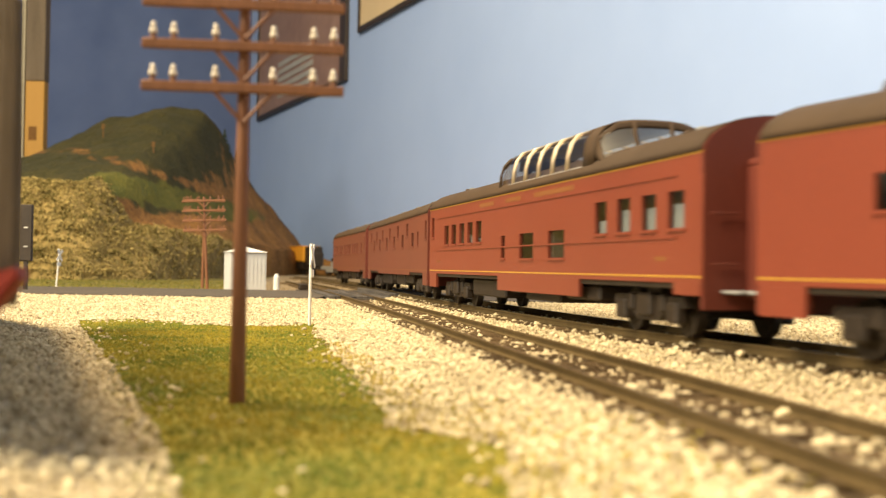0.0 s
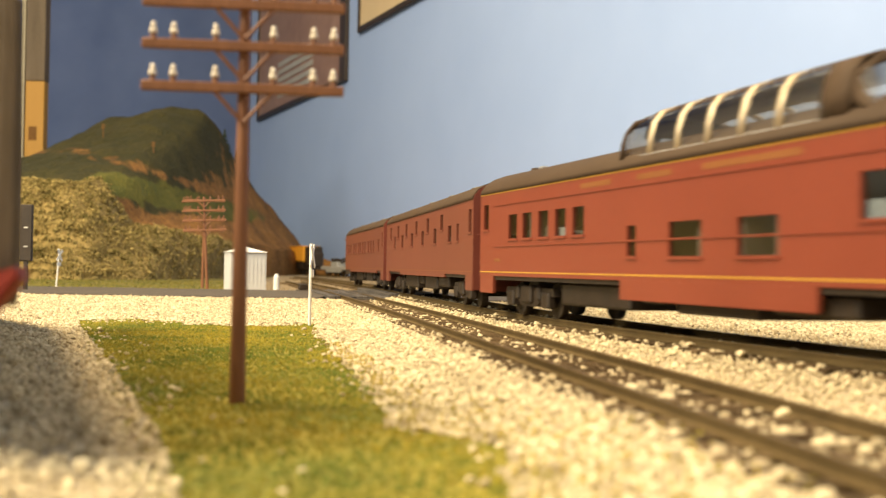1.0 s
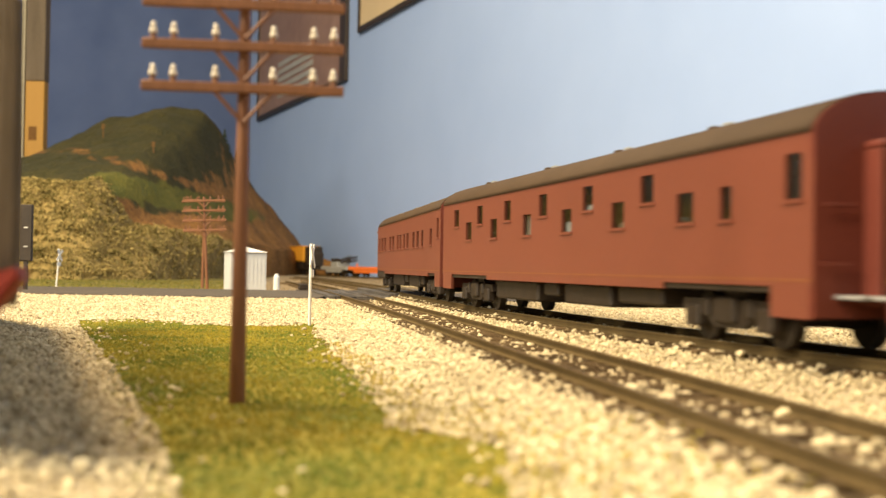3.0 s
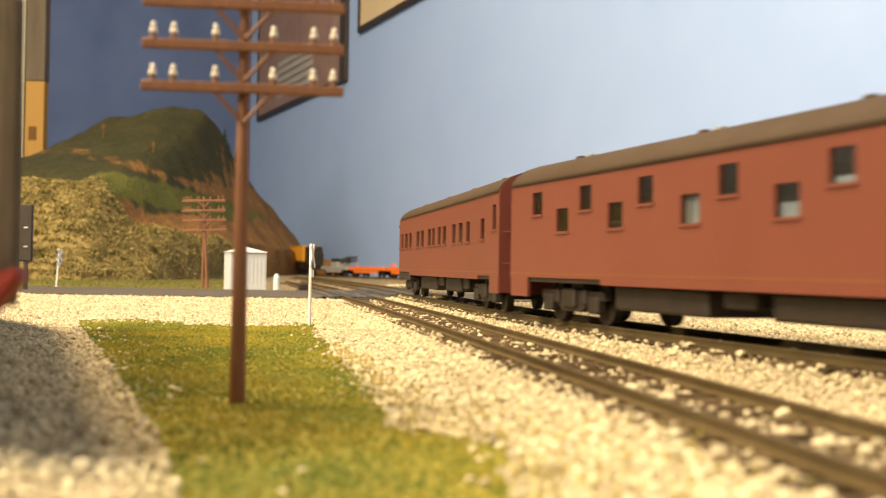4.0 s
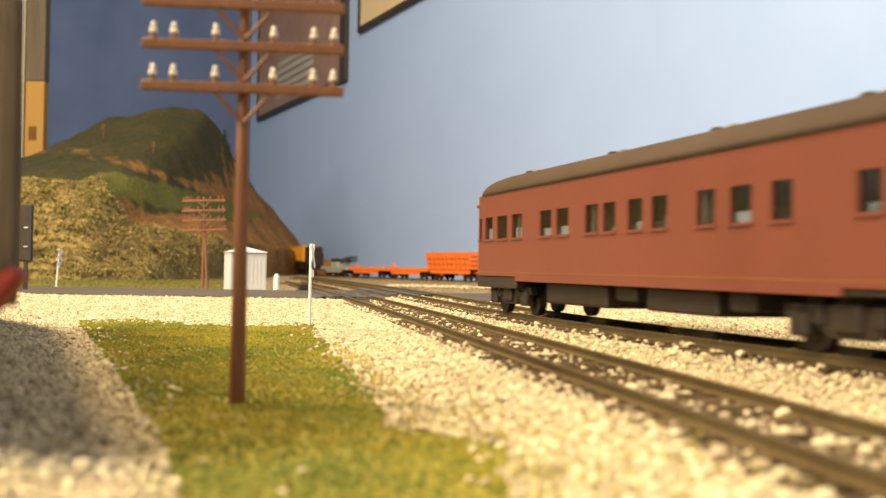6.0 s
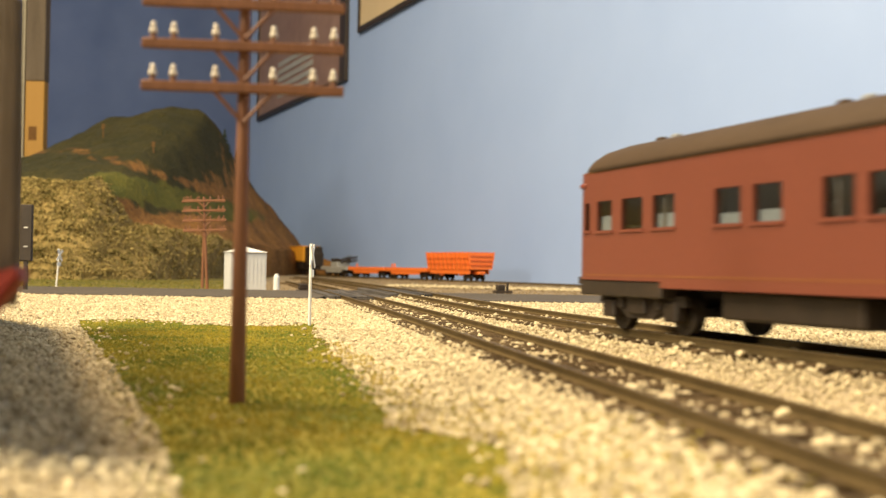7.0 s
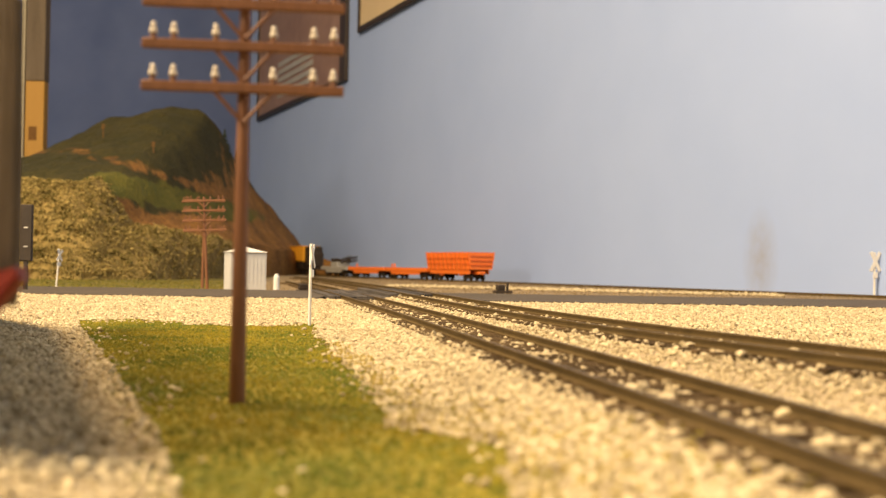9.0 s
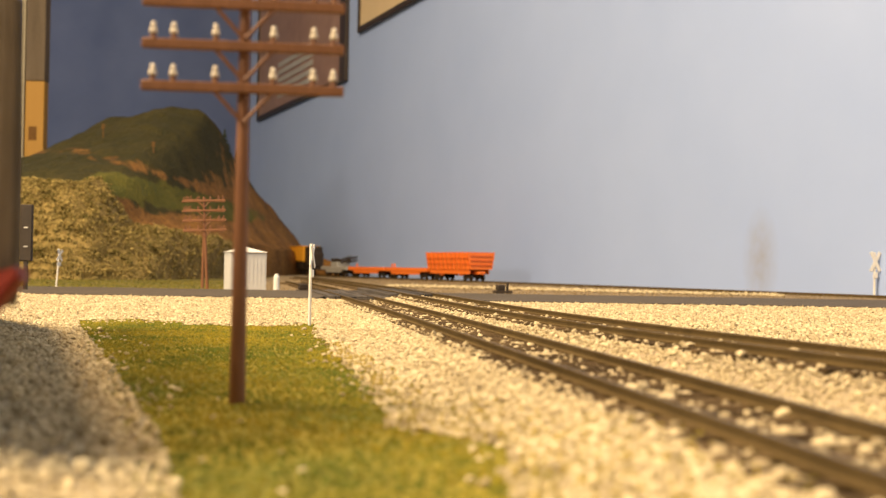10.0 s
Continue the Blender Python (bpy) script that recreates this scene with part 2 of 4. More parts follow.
def pierced(bm, x0, x1, z0, z1, y0, y1, holes):
    """A wall from x0 to x1, z0 to z1, as thick as y0 to y1, with rectangular holes cut through."""
    xs = sorted({x0, x1, *(h[0] for h in holes), *(h[1] for h in holes)})
    zs = sorted({z0, z1, *(h[2] for h in holes), *(h[3] for h in holes)})
    xs, zs = [x for x in xs if x0 <= x <= x1], [z for z in zs if z0 <= z <= z1]

    def solid(i, j):
        if i < 0 or j < 0 or i >= len(xs) - 1 or j >= len(zs) - 1:
            return False
        cx, cz = (xs[i] + xs[i + 1]) / 2, (zs[j] + zs[j + 1]) / 2
        return not any(h[0] < cx < h[1] and h[2] < cz < h[3] for h in holes)

    cache = {}

    def vert(x, y, z):
        k = (x, y, z)
        if k not in cache:
            cache[k] = bm.verts.new(k)
        return cache[k]

    for i in range(len(xs) - 1):
        for j in range(len(zs) - 1):
            if not solid(i, j):
                continue
            a, b, c, d = xs[i], xs[i + 1], zs[j], zs[j + 1]
            for y in (y0, y1):
                bm.faces.new([vert(*p) for p in ((a, y, c), (b, y, c), (b, y, d), (a, y, d))])
            for (di, dj, p, q) in ((-1, 0, (a, c), (a, d)), (1, 0, (b, c), (b, d)), (0, -1, (a, c), (b, c)), (0, 1, (a, d), (b, d))):
                if not solid(i + di, j + dj):
                    bm.faces.new([vert(*v) for v in ((p[0], y0, p[1]), (q[0], y0, q[1]), (q[0], y1, q[1]), (p[0], y1, p[1]))])


def scatter(name, pts, sizes, material, label, category, squash=0.75, near=True, parent=None):
    """Many small irregular stones or tufts at pts (mm), as one mesh."""
    rng = np.random.default_rng(len(pts) + 7)
    if near:
        t = bmesh.new()
        bmesh.ops.create_icosphere(t, subdivisions=1, radius=1)
        bv = np.array([v.co[:] for v in t.verts])
        t.verts.ensure_lookup_table()
        bf = np.array([[v.index for v in f.verts] for f in t.faces])
        t.free()
    else:
        bv = np.array([(1, 0, 0), (-1, 0, 0), (0, 1, 0), (0, -1, 0), (0, 0, 1), (0, 0, -1)], float)
        bf = np.array([(0, 2, 4), (2, 1, 4), (1, 3, 4), (3, 0, 4), (2, 0, 5), (1, 2, 5), (3, 1, 5), (0, 3, 5)])
    n, k = len(pts), len(bv)
    jit = 1 + rng.uniform(-0.38, 0.38, (n, k, 1))
    ax = rng.uniform(0.65, 1.35, (n, 1, 3))
    ax[:, :, 2] *= squash
    ang = rng.uniform(0, 2 * np.pi, n)
    tilt = rng.uniform(-0.6, 0.6, n)
    v = bv[None] * jit * ax * np.asarray(sizes)[:, None, None]
    c, s = np.cos(tilt)[:, None], np.sin(tilt)[:, None]
    y, z = v[:, :, 1] * c - v[:, :, 2] * s, v[:, :, 1] * s + v[:, :, 2] * c
    v[:, :, 1], v[:, :, 2] = y, z
    c, s = np.cos(ang)[:, None], np.sin(ang)[:, None]
    x, y = v[:, :, 0] * c - v[:, :, 1] * s, v[:, :, 0] * s + v[:, :, 1] * c
    v[:, :, 0], v[:, :, 1] = x, y
    v = (v + np.asarray(pts)[:, None, :]) * MM
    f = (bf[None] + (np.arange(n) * k)[:, None, None]).reshape(-1, 3)
    me = bpy.data.meshes.new(name)
    me.from_pydata(v.reshape(-1, 3).tolist(), [], f.tolist())
    me.materials.append(material)
    ob = new(name, me)
    ob.parent = parent
    return tagged(ob, label, category, kind="stuff")


# ------------------------------------------------------------ plan (millimetres; y is depth from the eye)

HEAD_S = (-1500, -300, 0, 250, 500, 800, 1200, 2600)
HEAD_A = (0.4445, 0.4445, 0.3311, 0.1545, 0.1626, 0.191, 0.212, 0.24)
PS = np.arange(-1600.0, 2000.0, 10.0)
PA = np.interp(PS, HEAD_S, HEAD_A)
PA = np.convolve(np.pad(PA, 12, "edge"), np.ones(25) / 25, "valid")
PX, PY = np.cumsum(-np.sin(PA)) * 10, np.cumsum(np.cos(PA)) * 10
PX += 64.23 - np.interp(0, PS, PX)
PY += 197.86 - np.interp(0, PS, PY)


def main_line(s, side=17.0):
    """Place and heading at distance s along the main track, side mm to the wall side of the cars' near flank."""
    x, y, a = np.interp(s, PS, PX), np.interp(s, PS, PY), np.interp(s, PS, PA)
    return x + side * math.cos(a), y + side * math.sin(a), a


MAIN = np.array([main_line(s)[:2] for s in np.arange(-1500, 1700, 20)])
NEAR = np.array([(35.3 - 0.158 * (y - 167) - 0.00002 * (y - 167) ** 2 * (y > 167), y) for y in np.arange(-400, 1500, 20.0)])
SIDING = np.array([(803 - 0.49 * y, y) for y in np.arange(-1200, 2900, 40.0)])


def off(line, x, y):
    """Signed distance across from a line that runs away in depth."""
    yy = np.clip(y, line[:, 1].min(), line[:, 1].max())
    o = np.argsort(line[:, 1])
    return x - np.interp(yy, line[o, 1], line[o, 0])


def step(a, b, v):
    t = np.clip((v - a) / (b - a), 0, 1)
    return t * t * (3 - 2 * t)


ROAD0, ROAD1 = 650.0, 838.0


def left_toe(y):
    return np.interp(y, (0, 110, 152, 190, 241, 297, 403, 640), (6, -28, -40, -53, -71, -91, -129, -205))


def right_toe(y):
    return np.interp(y, (0, 110, 138, 150, 157, 164, 197, 215, 266, 347, 442, 640), (13, 8, 9, 5, -2, -7, -9, -13, -21, -35, -48, -60))


def height(x, y):
    z = np.full_like(x, -8.0)
    z = np.maximum(z, -8.0 + 3.2 * step(430, 640, y))
    z = np.where(y > ROAD1 + 10, -6.0, z)
    z = np.maximum(z, -8 + 4.6 * step(0, 34, left_toe(y) - x) * (y < 640))
    dm, dn, ds = np.abs(off(MAIN, x, y)), np.abs(off(NEAR, x, y)), np.abs(off(SIDING, x, y))
    z = np.maximum(z, -8 + 5.2 * step(30, 14, dm))
    z = np.maximum(z, -8 + 2.75 * step(34, 14, dn))
    z = np.maximum(z, -8 + 4.0 * step(34, 18, ds))
    z = np.maximum(z, np.where(off(MAIN, x, y) > 0, -5.0, -9))
    z = np.where((y > ROAD0) & (y < ROAD1), np.minimum(z, -5.6), z)
    return z


def grassy(x, y):
    w = 1.6 * np.sin(y * 0.19) + 1.3 * np.sin(x * 0.37 + 1) + 1.2 * np.sin(y * 0.61 + x * 0.5) + 0.8 * np.sin(y * 1.7 - x * 1.1)
    back = np.interp(x, (-140, -122, -106, -92, -74, -62, -55, -40), (425, 462, 444, 428, 420, 424, 438, 434))
    a = (x > left_toe(y) + w * 0.7) & (x < right_toe(y) + w * 0.7) & (y < back + 2.2 * w)
    b = (y > ROAD1 + 4) & (x < off(NEAR, np.zeros_like(x), y) * -1 - 60)
    return a | b


# ------------------------------------------------------------ setting: baseboard ground, road, walls


def terrain():
    xs = np.concatenate([np.arange(-1500, -400, 40.0), np.arange(-400, 420, 4.0), np.arange(420, 1401, 40.0)])
    ys = np.concatenate([np.arange(-1500, 0, 40.0), np.arange(0, 700, 4.0), np.arange(700, 1200, 10.0), np.arange(1200, 3400, 40.0)])
    X, Y = np.meshgrid(xs, ys)
    Z = height(X, Y)
    v = np.stack([X, Y, Z], -1).reshape(-1, 3) * MM
    nx, ny = len(xs), len(ys)
    i = (np.arange(ny - 1)[:, None] * nx + np.arange(nx - 1)[None]).reshape(-1)
    f = np.stack([i, i + 1, i + nx + 1, i + nx], -1)
    cx, cy = X[:-1, :-1].reshape(-1) + 2, Y[:-1, :-1].reshape(-1) + 2
    inside = cx < 803 - 0.42 * cy + 30
    f, cx, cy = f[inside], cx[inside], cy[inside]
    me = bpy.data.meshes.new("ground")
    me.from_pydata(v.tolist(), [], f.tolist())
    for m in (M_GRASS_BED, M_BALLAST_BED, M_TRACK_BED, M_FARGRASS_SHADED):
        me.materials.append(m)
    k = np.where(grassy(cx, cy), 0, 1)
    k = np.where((cy > ROAD1) & (k == 1), 2, k)
    k = np.where((cy > ROAD1) & (k == 0), 3, k)
    k = np.where((np.abs(off(NEAR, cx, cy)) < 13) | (np.abs(off(MAIN, cx, cy)) < 13), 2, k)
    me.polygons.foreach_set("material_index", k.astype(np.int32))
    ob = new("ground", me)
    return tagged(ob, "layout ground of turf and pale ballast bed", "ground", kind="structure")


terrain()


def wall_x(y):
    return 803 - 0.42 * y


def room():
    # backdrop wall beside the tracks, back wall, the other walls and the ceiling
    a = math.degrees(math.atan(0.42))
    y0, y1 = -1500.0, 3200.0
    ln = (y1 - y0) / math.cos(math.radians(a))
    w = part("wall_east", boxed(0, 60, 0, ln, -60, 1900), M_BLUE)
    w.matrix_world = at(wall_x(y0), y0, 0, a)
    tagged(w, "smooth sky-blue painted backdrop wall", "wall", kind="structure")
    b = part("wall_north", boxed(-1700, -535, 3203, 3263, -60, 1900), M_BLUEDARK)
    tagged(b, "deep blue painted backdrop wall with clouded patches", "wall", kind="structure")
    c = part("wall_west", boxed(-1760, -1702, -1640, 3263, -60, 1900), M_ROOMWALL)
    tagged(c, "plain room wall", "wall", kind="structure")
    d = part("wall_south", boxed(-1700, 1500, -1640, -1580, -60, 1900), M_ROOMWALL)
    tagged(d, "plain room wall", "wall", kind="structure")
    e = part("ceiling", boxed(-1760, 1560, -1640, 3263, 1903, 1960), M_CEILING)
    tagged(e, "plain white ceiling", "ceiling", kind="structure")


room()


def road():
    bm = bmesh.new()
    xs = np.arange(-1000, 391, 10.0)
    for x in xs:
        if abs(off(MAIN, np.array([x]), np.array([745.0]))[0]) < 9 or abs(off(NEAR, np.array([x]), np.array([745.0]))[0]) < 9:
            continue
        box(bm, x, x + 10, ROAD0 + 3 * math.sin(x * 0.05), ROAD1 + 2 * math.sin(x * 0.07), -6.5, -3.6)
    bmesh.ops.remove_doubles(bm, verts=bm.verts, dist=0.01)
    ob = part("road", bm, M_ROAD)
    return tagged(ob, "dark grey asphalt road across the tracks", "road", kind="structure")


road()

# ------------------------------------------------------------ tracks


def track(name, line, rail_top, y0, y1, label, spacing=7.2, half=8.8, count=300):
    root = thing(name, at(0, 0, 0), label, "railway track")
    seg = line[(line[:, 1] > y0) & (line[:, 1] < y1)]
    seg = seg[np.argsort(seg[:, 1])]
    d = np.concatenate([[0], np.cumsum(np.hypot(*np.diff(seg, axis=0).T))])
    prof = ((-0.45, 0), (0.45, 0), (0.45, -0.5), (0.2, -0.68), (0.2, -1.45), (0.95, -1.68), (0.95, -1.9), (-0.95, -1.9), (-0.95, -1.68), (-0.2, -1.45), (-0.2, -0.68), (-0.45, -0.5))
    ss = np.arange(0, d[-1], 12.0)
    for sgn in (-1, 1):
        bm = bmesh.new()
        rings = []
        for s in ss:
            x, y = np.interp(s, d, seg[:, 0]), np.interp(s, d, seg[:, 1])
            x2, y2 = np.interp(s + 1, d, seg[:, 0]), np.interp(s + 1, d, seg[:, 1])
            t = Vector((x2 - x, y2 - y))
            if t.length < 1e-6:
                continue
            t.normalize()
            nrm = Vector((t.y, -t.x))
            rings.append([bm.verts.new((x + nrm.x * (sgn * half + p), y + nrm.y * (sgn * half + p), rail_top + q)) for p, q in prof])
        for a, b in zip(rings, rings[1:]):
            for k in range(12):
                f = bm.faces.new((a[k], a[(k + 1) % 12], b[(k + 1) % 12], b[k]))
                f.material_index = 1 if k == 0 else 0
        bm.faces.new(rings[0])
        bm.faces.new(rings[-1])
        part("rail", bm, (M_RAIL, M_RAILTOP), root, "brown weathered rail with a worn head")
    tie = boxed(-15, 15, -1.35, 1.35, rail_top - 3.7, rail_top - 1.87, 0.2)
    first = None
    n = 0
    for s in np.arange(2, d[-1] - 2, spacing):
        x, y = np.interp(s, d, seg[:, 0]), np.interp(s, d, seg[:, 1])
        x2, y2 = np.interp(s + 1, d, seg[:, 0]), np.interp(s + 1, d, seg[:, 1])
        if y < 60 or (ROAD0 < y < ROAD1) or n > count:
            continue
        n += 1
        if first is None:
            first = part("tie", tie, M_TIE, root)
            ob = first
        else:
            ob = new("tie", first.data)
            ob.parent = root
        ob.matrix_basis = at(x, y, 0, math.degrees(math.atan2(y2 - y, x2 - x)) - 90 + random.uniform(-1.5, 1.5))
    return root


track("main_track", MAIN, 0.0, -1400, 1560, "main railway track with brown rails on dark ties")
track("passing_track", NEAR, -2.5, -300, 1300, "railway track with brown rails on dark ties in dirty ballast", half=8.35)
track("wall_siding", SIDING, -2.0, 860, 2235, "siding track along the blue wall", 9.0)


def crossing(line, top, label):
    root = thing("grade_crossing", at(0, 0, 0), label, "crossing planks")
    proto = None
    for o in (-6.2, -3.1, 0, 3.1, 6.2, -12.4, -15.6, 12.4, 15.6):
        m = ROAD0 + 2, ROAD1 - 2
        ya, yb = m
        xa = np.interp(ya, line[np.argsort(line[:, 1]), 1], line[np.argsort(line[:, 1]), 0])
        xb = np.interp(yb, line[np.argsort(line[:, 1]), 1], line[np.argsort(line[:, 1]), 0])
        for k in range(3):
            if proto is None:
                proto = part("plank", boxed(-1.4, 1.4, 0, (yb - ya) / 3 - 1.0, top - 4, top - 0.5, 0.25), M_PLANK, root)
                ob = proto
            else:
                ob = new("plank", proto.data)
                ob.parent = root
            f = k / 3
            ob.matrix_basis = at(xa + (xb - xa) * f + o, ya + (yb - ya) * f, random.uniform(-0.3, 0.2), math.degrees(math.atan2(-(xb - xa), yb - ya)))


order = np.argsort(MAIN[:, 1])
crossing(MAIN[order], 0.0, "dark timber grade crossing planks between the main rails")
crossing(NEAR, -2.0, "dark timber grade crossing planks in the road")

# ------------------------------------------------------------ passenger train

LONG, GAP, WIDE, EAVE, SILL = 267.1, 15.7, 17.0, 38.6, 12.0
COACH = 251.1
MOVING = []


def passenger_car(name, label, windows, stripes, low=None, dome=False, tail=False, blinds=(), paint=None, letters=()):
    """x runs from the tail (0) to the front (CAR) in the way of travel; the flank seen is at -y; z from the railhead."""
    CAR = COACH if tail else LONG
    root = thing(name, at(0, 0, 0), label, "train car", "red passenger train")
    red = paint or M_RED
    holes = [(c - w / 2, c + w / 2, a, b) for c, w, a, b in windows]
    for sgn, nm in ((-1, "side_panel"), (1, "side_panel")):
        bm = bmesh.new()
        y0, y1 = (-WIDE, -WIDE + 1.0) if sgn < 0 else (WIDE - 1.0, WIDE)
        pierced(bm, 1.2 if not tail else 7, CAR - 1.2, SILL, EAVE, y0, y1, holes)
        if low:
            box(bm, low[0], low[1], y0, y1, low[2], SILL - 0.01)
        if not tail:
            extrude(bm, [(y0, 6.5), (y1, 6.5), (y1, SILL - 0.02), (y0, SILL - 0.02)], 2, 15)
        extrude(bm, [(y0, 6.5 if not dome else 9.5), (y1, 6.5 if not dome else 9.5), (y1, SILL - 0.02), (y0, SILL - 0.02)], CAR - 15, CAR - 2)
        side = part(nm, bm, red, root)
        ya = y0 if sgn < 0 else y1
        for h in holes:
            part("window_pane", boxed(h[0], h[1], y0 + 0.55 if sgn < 0 else y1 - 0.75, y0 + 0.75 if sgn < 0 else y1 - 0.55, h[2], h[3]), M_PANE, side).visible_shadow = False
            o = -0.35 if sgn < 0 else 0.35
            part("window_sill", boxed(h[0] - 0.6, h[1] + 0.6, min(ya, ya + o), max(ya, ya + o), h[2] - 0.75, h[2] - 0.1), red, side)
        for z0, z1 in stripes:
            o = -0.06 if sgn < 0 else 0.06
            part("stripe", boxed(7.2 if tail else 1.4, CAR - 1.4, min(ya, ya + o), max(ya, ya + o), z0, z1), M_FADED if paint else M_YELLOW, side, "thin yellow stripe")
        for z in ((34.2, 34.6), (21.2, 21.6)) if dome else ():
            o = -0.25 if sgn < 0 else 0.25
            part("belt_rib", boxed(16, CAR - 14, min(ya, ya + o), max(ya, ya + o), z[0], z[1]), M_RED, side)
        for xa, xb, za, zb in letters:
            o = -0.05 if sgn < 0 else 0.05
            part("lettering_bar", boxed(xa, xb, min(ya, ya + o), max(ya, ya + o), za, zb), M_FADED, side, "worn gold lettering bar")
    # roof: shallow arch over the flanks, rounded off at the ends
    bm = bmesh.new()
    prof = [(-WIDE - 0.3, EAVE - 0.1), (-WIDE - 0.05, EAVE + 1.2), (-15.6, EAVE + 3.2), (-12.6, EAVE + 5.2), (-8.4, EAVE + 6.7), (-4, EAVE + 7.4), (0, EAVE + 7.6),
            (4, EAVE + 7.4), (8.4, EAVE + 6.7), (12.6, EAVE + 5.2), (15.6, EAVE + 3.2), (WIDE + 0.05, EAVE + 1.2), (WIDE + 0.3, EAVE - 0.1)]
    cuts = [(1.7, 1, 1), (4, 1, 1), (CAR - 1.6, 1, 1)]
    if tail:
        cuts = [(3.6, 0.74, 0.42), (4.4, 0.84, 0.68), (6.5, 0.93, 0.86), (10, 0.985, 0.96), (15, 1, 1), (CAR - 1.6, 1, 1)]
    rings = [[bm.verts.new((x, y * sy, EAVE - 0.1 + (z - EAVE + 0.1) * sz)) for y, z in prof] for x, sy, sz in cuts]
    for a, b in zip(rings, rings[1:]):
        for k in range(len(prof) - 1):
            bm.faces.new((a[k], a[k + 1], b[k + 1], b[k]))
        bm.faces.new((a[0], b[0], b[-1], a[-1]))
    bm.faces.new(rings[0])
    bm.faces.new(rings[-1])
    roof = part("roof", bm, M_ROOF, root, "brown painted roof", True)
    for f in roof.data.polygons:
        f.use_smooth = abs(f.normal.x) < 0.7
    for vx in ((24, 92, 150, 205) if not dome else (20, 232)):
        for k in range(2):
            part("roof_vent", boxed(vx + k * 7, vx + k * 7 + 3, -6.5, -4.5, EAVE + 6.7, EAVE + 7.9, 0.3), M_SEAT if k else M_ROOF, roof, "small pale roof vent" if k else "")
    # ends, with a recessed gangway
    end_outline = [(-WIDE, SILL - 5)] + [(y, z) for y, z in prof[0:13]] + [(WIDE, SILL - 5)]
    inner = [(y * 0.985, z - 0.25) for y, z in end_outline]
    ends = [(CAR - 2.2, CAR - 1.0)] + ([] if tail else [(1.0, 2.2)])
    for x0, x1 in ends:
        bm = bmesh.new()
        extrude(bm, inner, x0, x1)
        e = part("end_panel", bm, M_RED_SHADED, root, "red car end with shade in its colour")
        out = x1 if x1 > 100 else x0
        d = 1 if x1 > 100 else -1
        for yy in (-7.5, 6.3):
            part("gangway_post", boxed(min(out, out + d * 5), max(out, out + d * 5), yy, yy + 1.2, 9, 35.5, 0.2), M_RED_SHADED, e)
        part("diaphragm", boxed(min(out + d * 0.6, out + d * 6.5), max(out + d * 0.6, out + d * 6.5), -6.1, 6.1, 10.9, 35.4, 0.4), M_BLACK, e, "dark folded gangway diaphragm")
        part("gangway_hood", boxed(min(out, out + d * 5), max(out, out + d * 5), -7.5, 7.5, 35.6, 37, 0.3), M_RED_SHADED, e)
        part("end_door", boxed(min(out, out + d * 0.5), max(out, out + d * 0.5), -4.5, 4.5, 10, 33), M_RED, e)
        for zz in (16, 26):
            bm = bmesh.new()
            rod(bm, (out + d * 0.9, -15.5, zz), (out + d * 0.9, -10, zz), 0.25, 0.25, 6)
            part("grab_iron", bm, M_RED_SHADED, e)
        part("coupler", boxed(min(out, out + d * 8.7), max(out, out + d * 8.7), -1.8, 1.8, 6.2, 8.6, 0.4), M_BLACK, root)
        part("buffer_plate", boxed(min(out, out + d * 8), max(out, out + d * 8), -13, 13, 10.0, 10.7, 0.2), M_SEAT, root, "pale metal gangway plate")
    if tail:
        bm = bmesh.new()
        ring = [(-WIDE, 7.0), (-WIDE + 0.5, 5.0), (-WIDE + 2.4, 3.6), (-8, 3.0), (8, 3.0), (WIDE - 2.4, 3.6), (WIDE - 0.5, 5.0), (WIDE, 7.0)]
        lo = [bm.verts.new((x, y, SILL)) for y, x in ring]
        hi = [bm.verts.new((x, y, EAVE)) for y, x in ring]
        for k in range(len(ring) - 1):
            bm.faces.new((lo[k], lo[k + 1], hi[k + 1], hi[k]))
        e = part("end_panel", bm, red, root)
        part("valance", boxed(5, 46, -WIDE + 0.3, WIDE - 0.3, 8.2, SILL - 0.05, 0.3), M_BLACK, root, "black lower valance")
        part("tail_marker", boxed(5.0, 8.0, -WIDE - 0.4, -WIDE + 0.6, 34.8, 36.0, 0.3), M_RED, e)
        part("end_door", boxed(2.4, 3.1, -4.5, 4.5, 13, 33), M_RED_SHADED, e)
    # floor, seats and dim interior
    part("floor_pan", boxed(3, CAR - 3, -WIDE + 0.6, WIDE - 0.6, SILL - 1.2, SILL + 0.6), M_BLACK, root, "black underframe")
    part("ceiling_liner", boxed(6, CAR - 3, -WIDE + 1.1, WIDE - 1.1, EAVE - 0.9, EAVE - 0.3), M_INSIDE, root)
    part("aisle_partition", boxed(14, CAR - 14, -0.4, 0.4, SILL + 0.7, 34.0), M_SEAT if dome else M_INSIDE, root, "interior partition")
    for c, top in blinds:
        part("window_blind", boxed(c - 5.4, c + 5.4, -WIDE + 1.6, -WIDE + 2.2, SILL + 0.7, top, 0.1), M_SEAT, root, "pale window blind")
    for k, x in enumerate(np.arange(24, CAR - 20, 15.0)):
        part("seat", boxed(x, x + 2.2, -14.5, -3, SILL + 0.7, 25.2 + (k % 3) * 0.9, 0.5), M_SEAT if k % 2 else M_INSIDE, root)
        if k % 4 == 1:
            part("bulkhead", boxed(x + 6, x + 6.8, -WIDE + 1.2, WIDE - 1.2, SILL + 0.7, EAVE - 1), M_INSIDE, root)
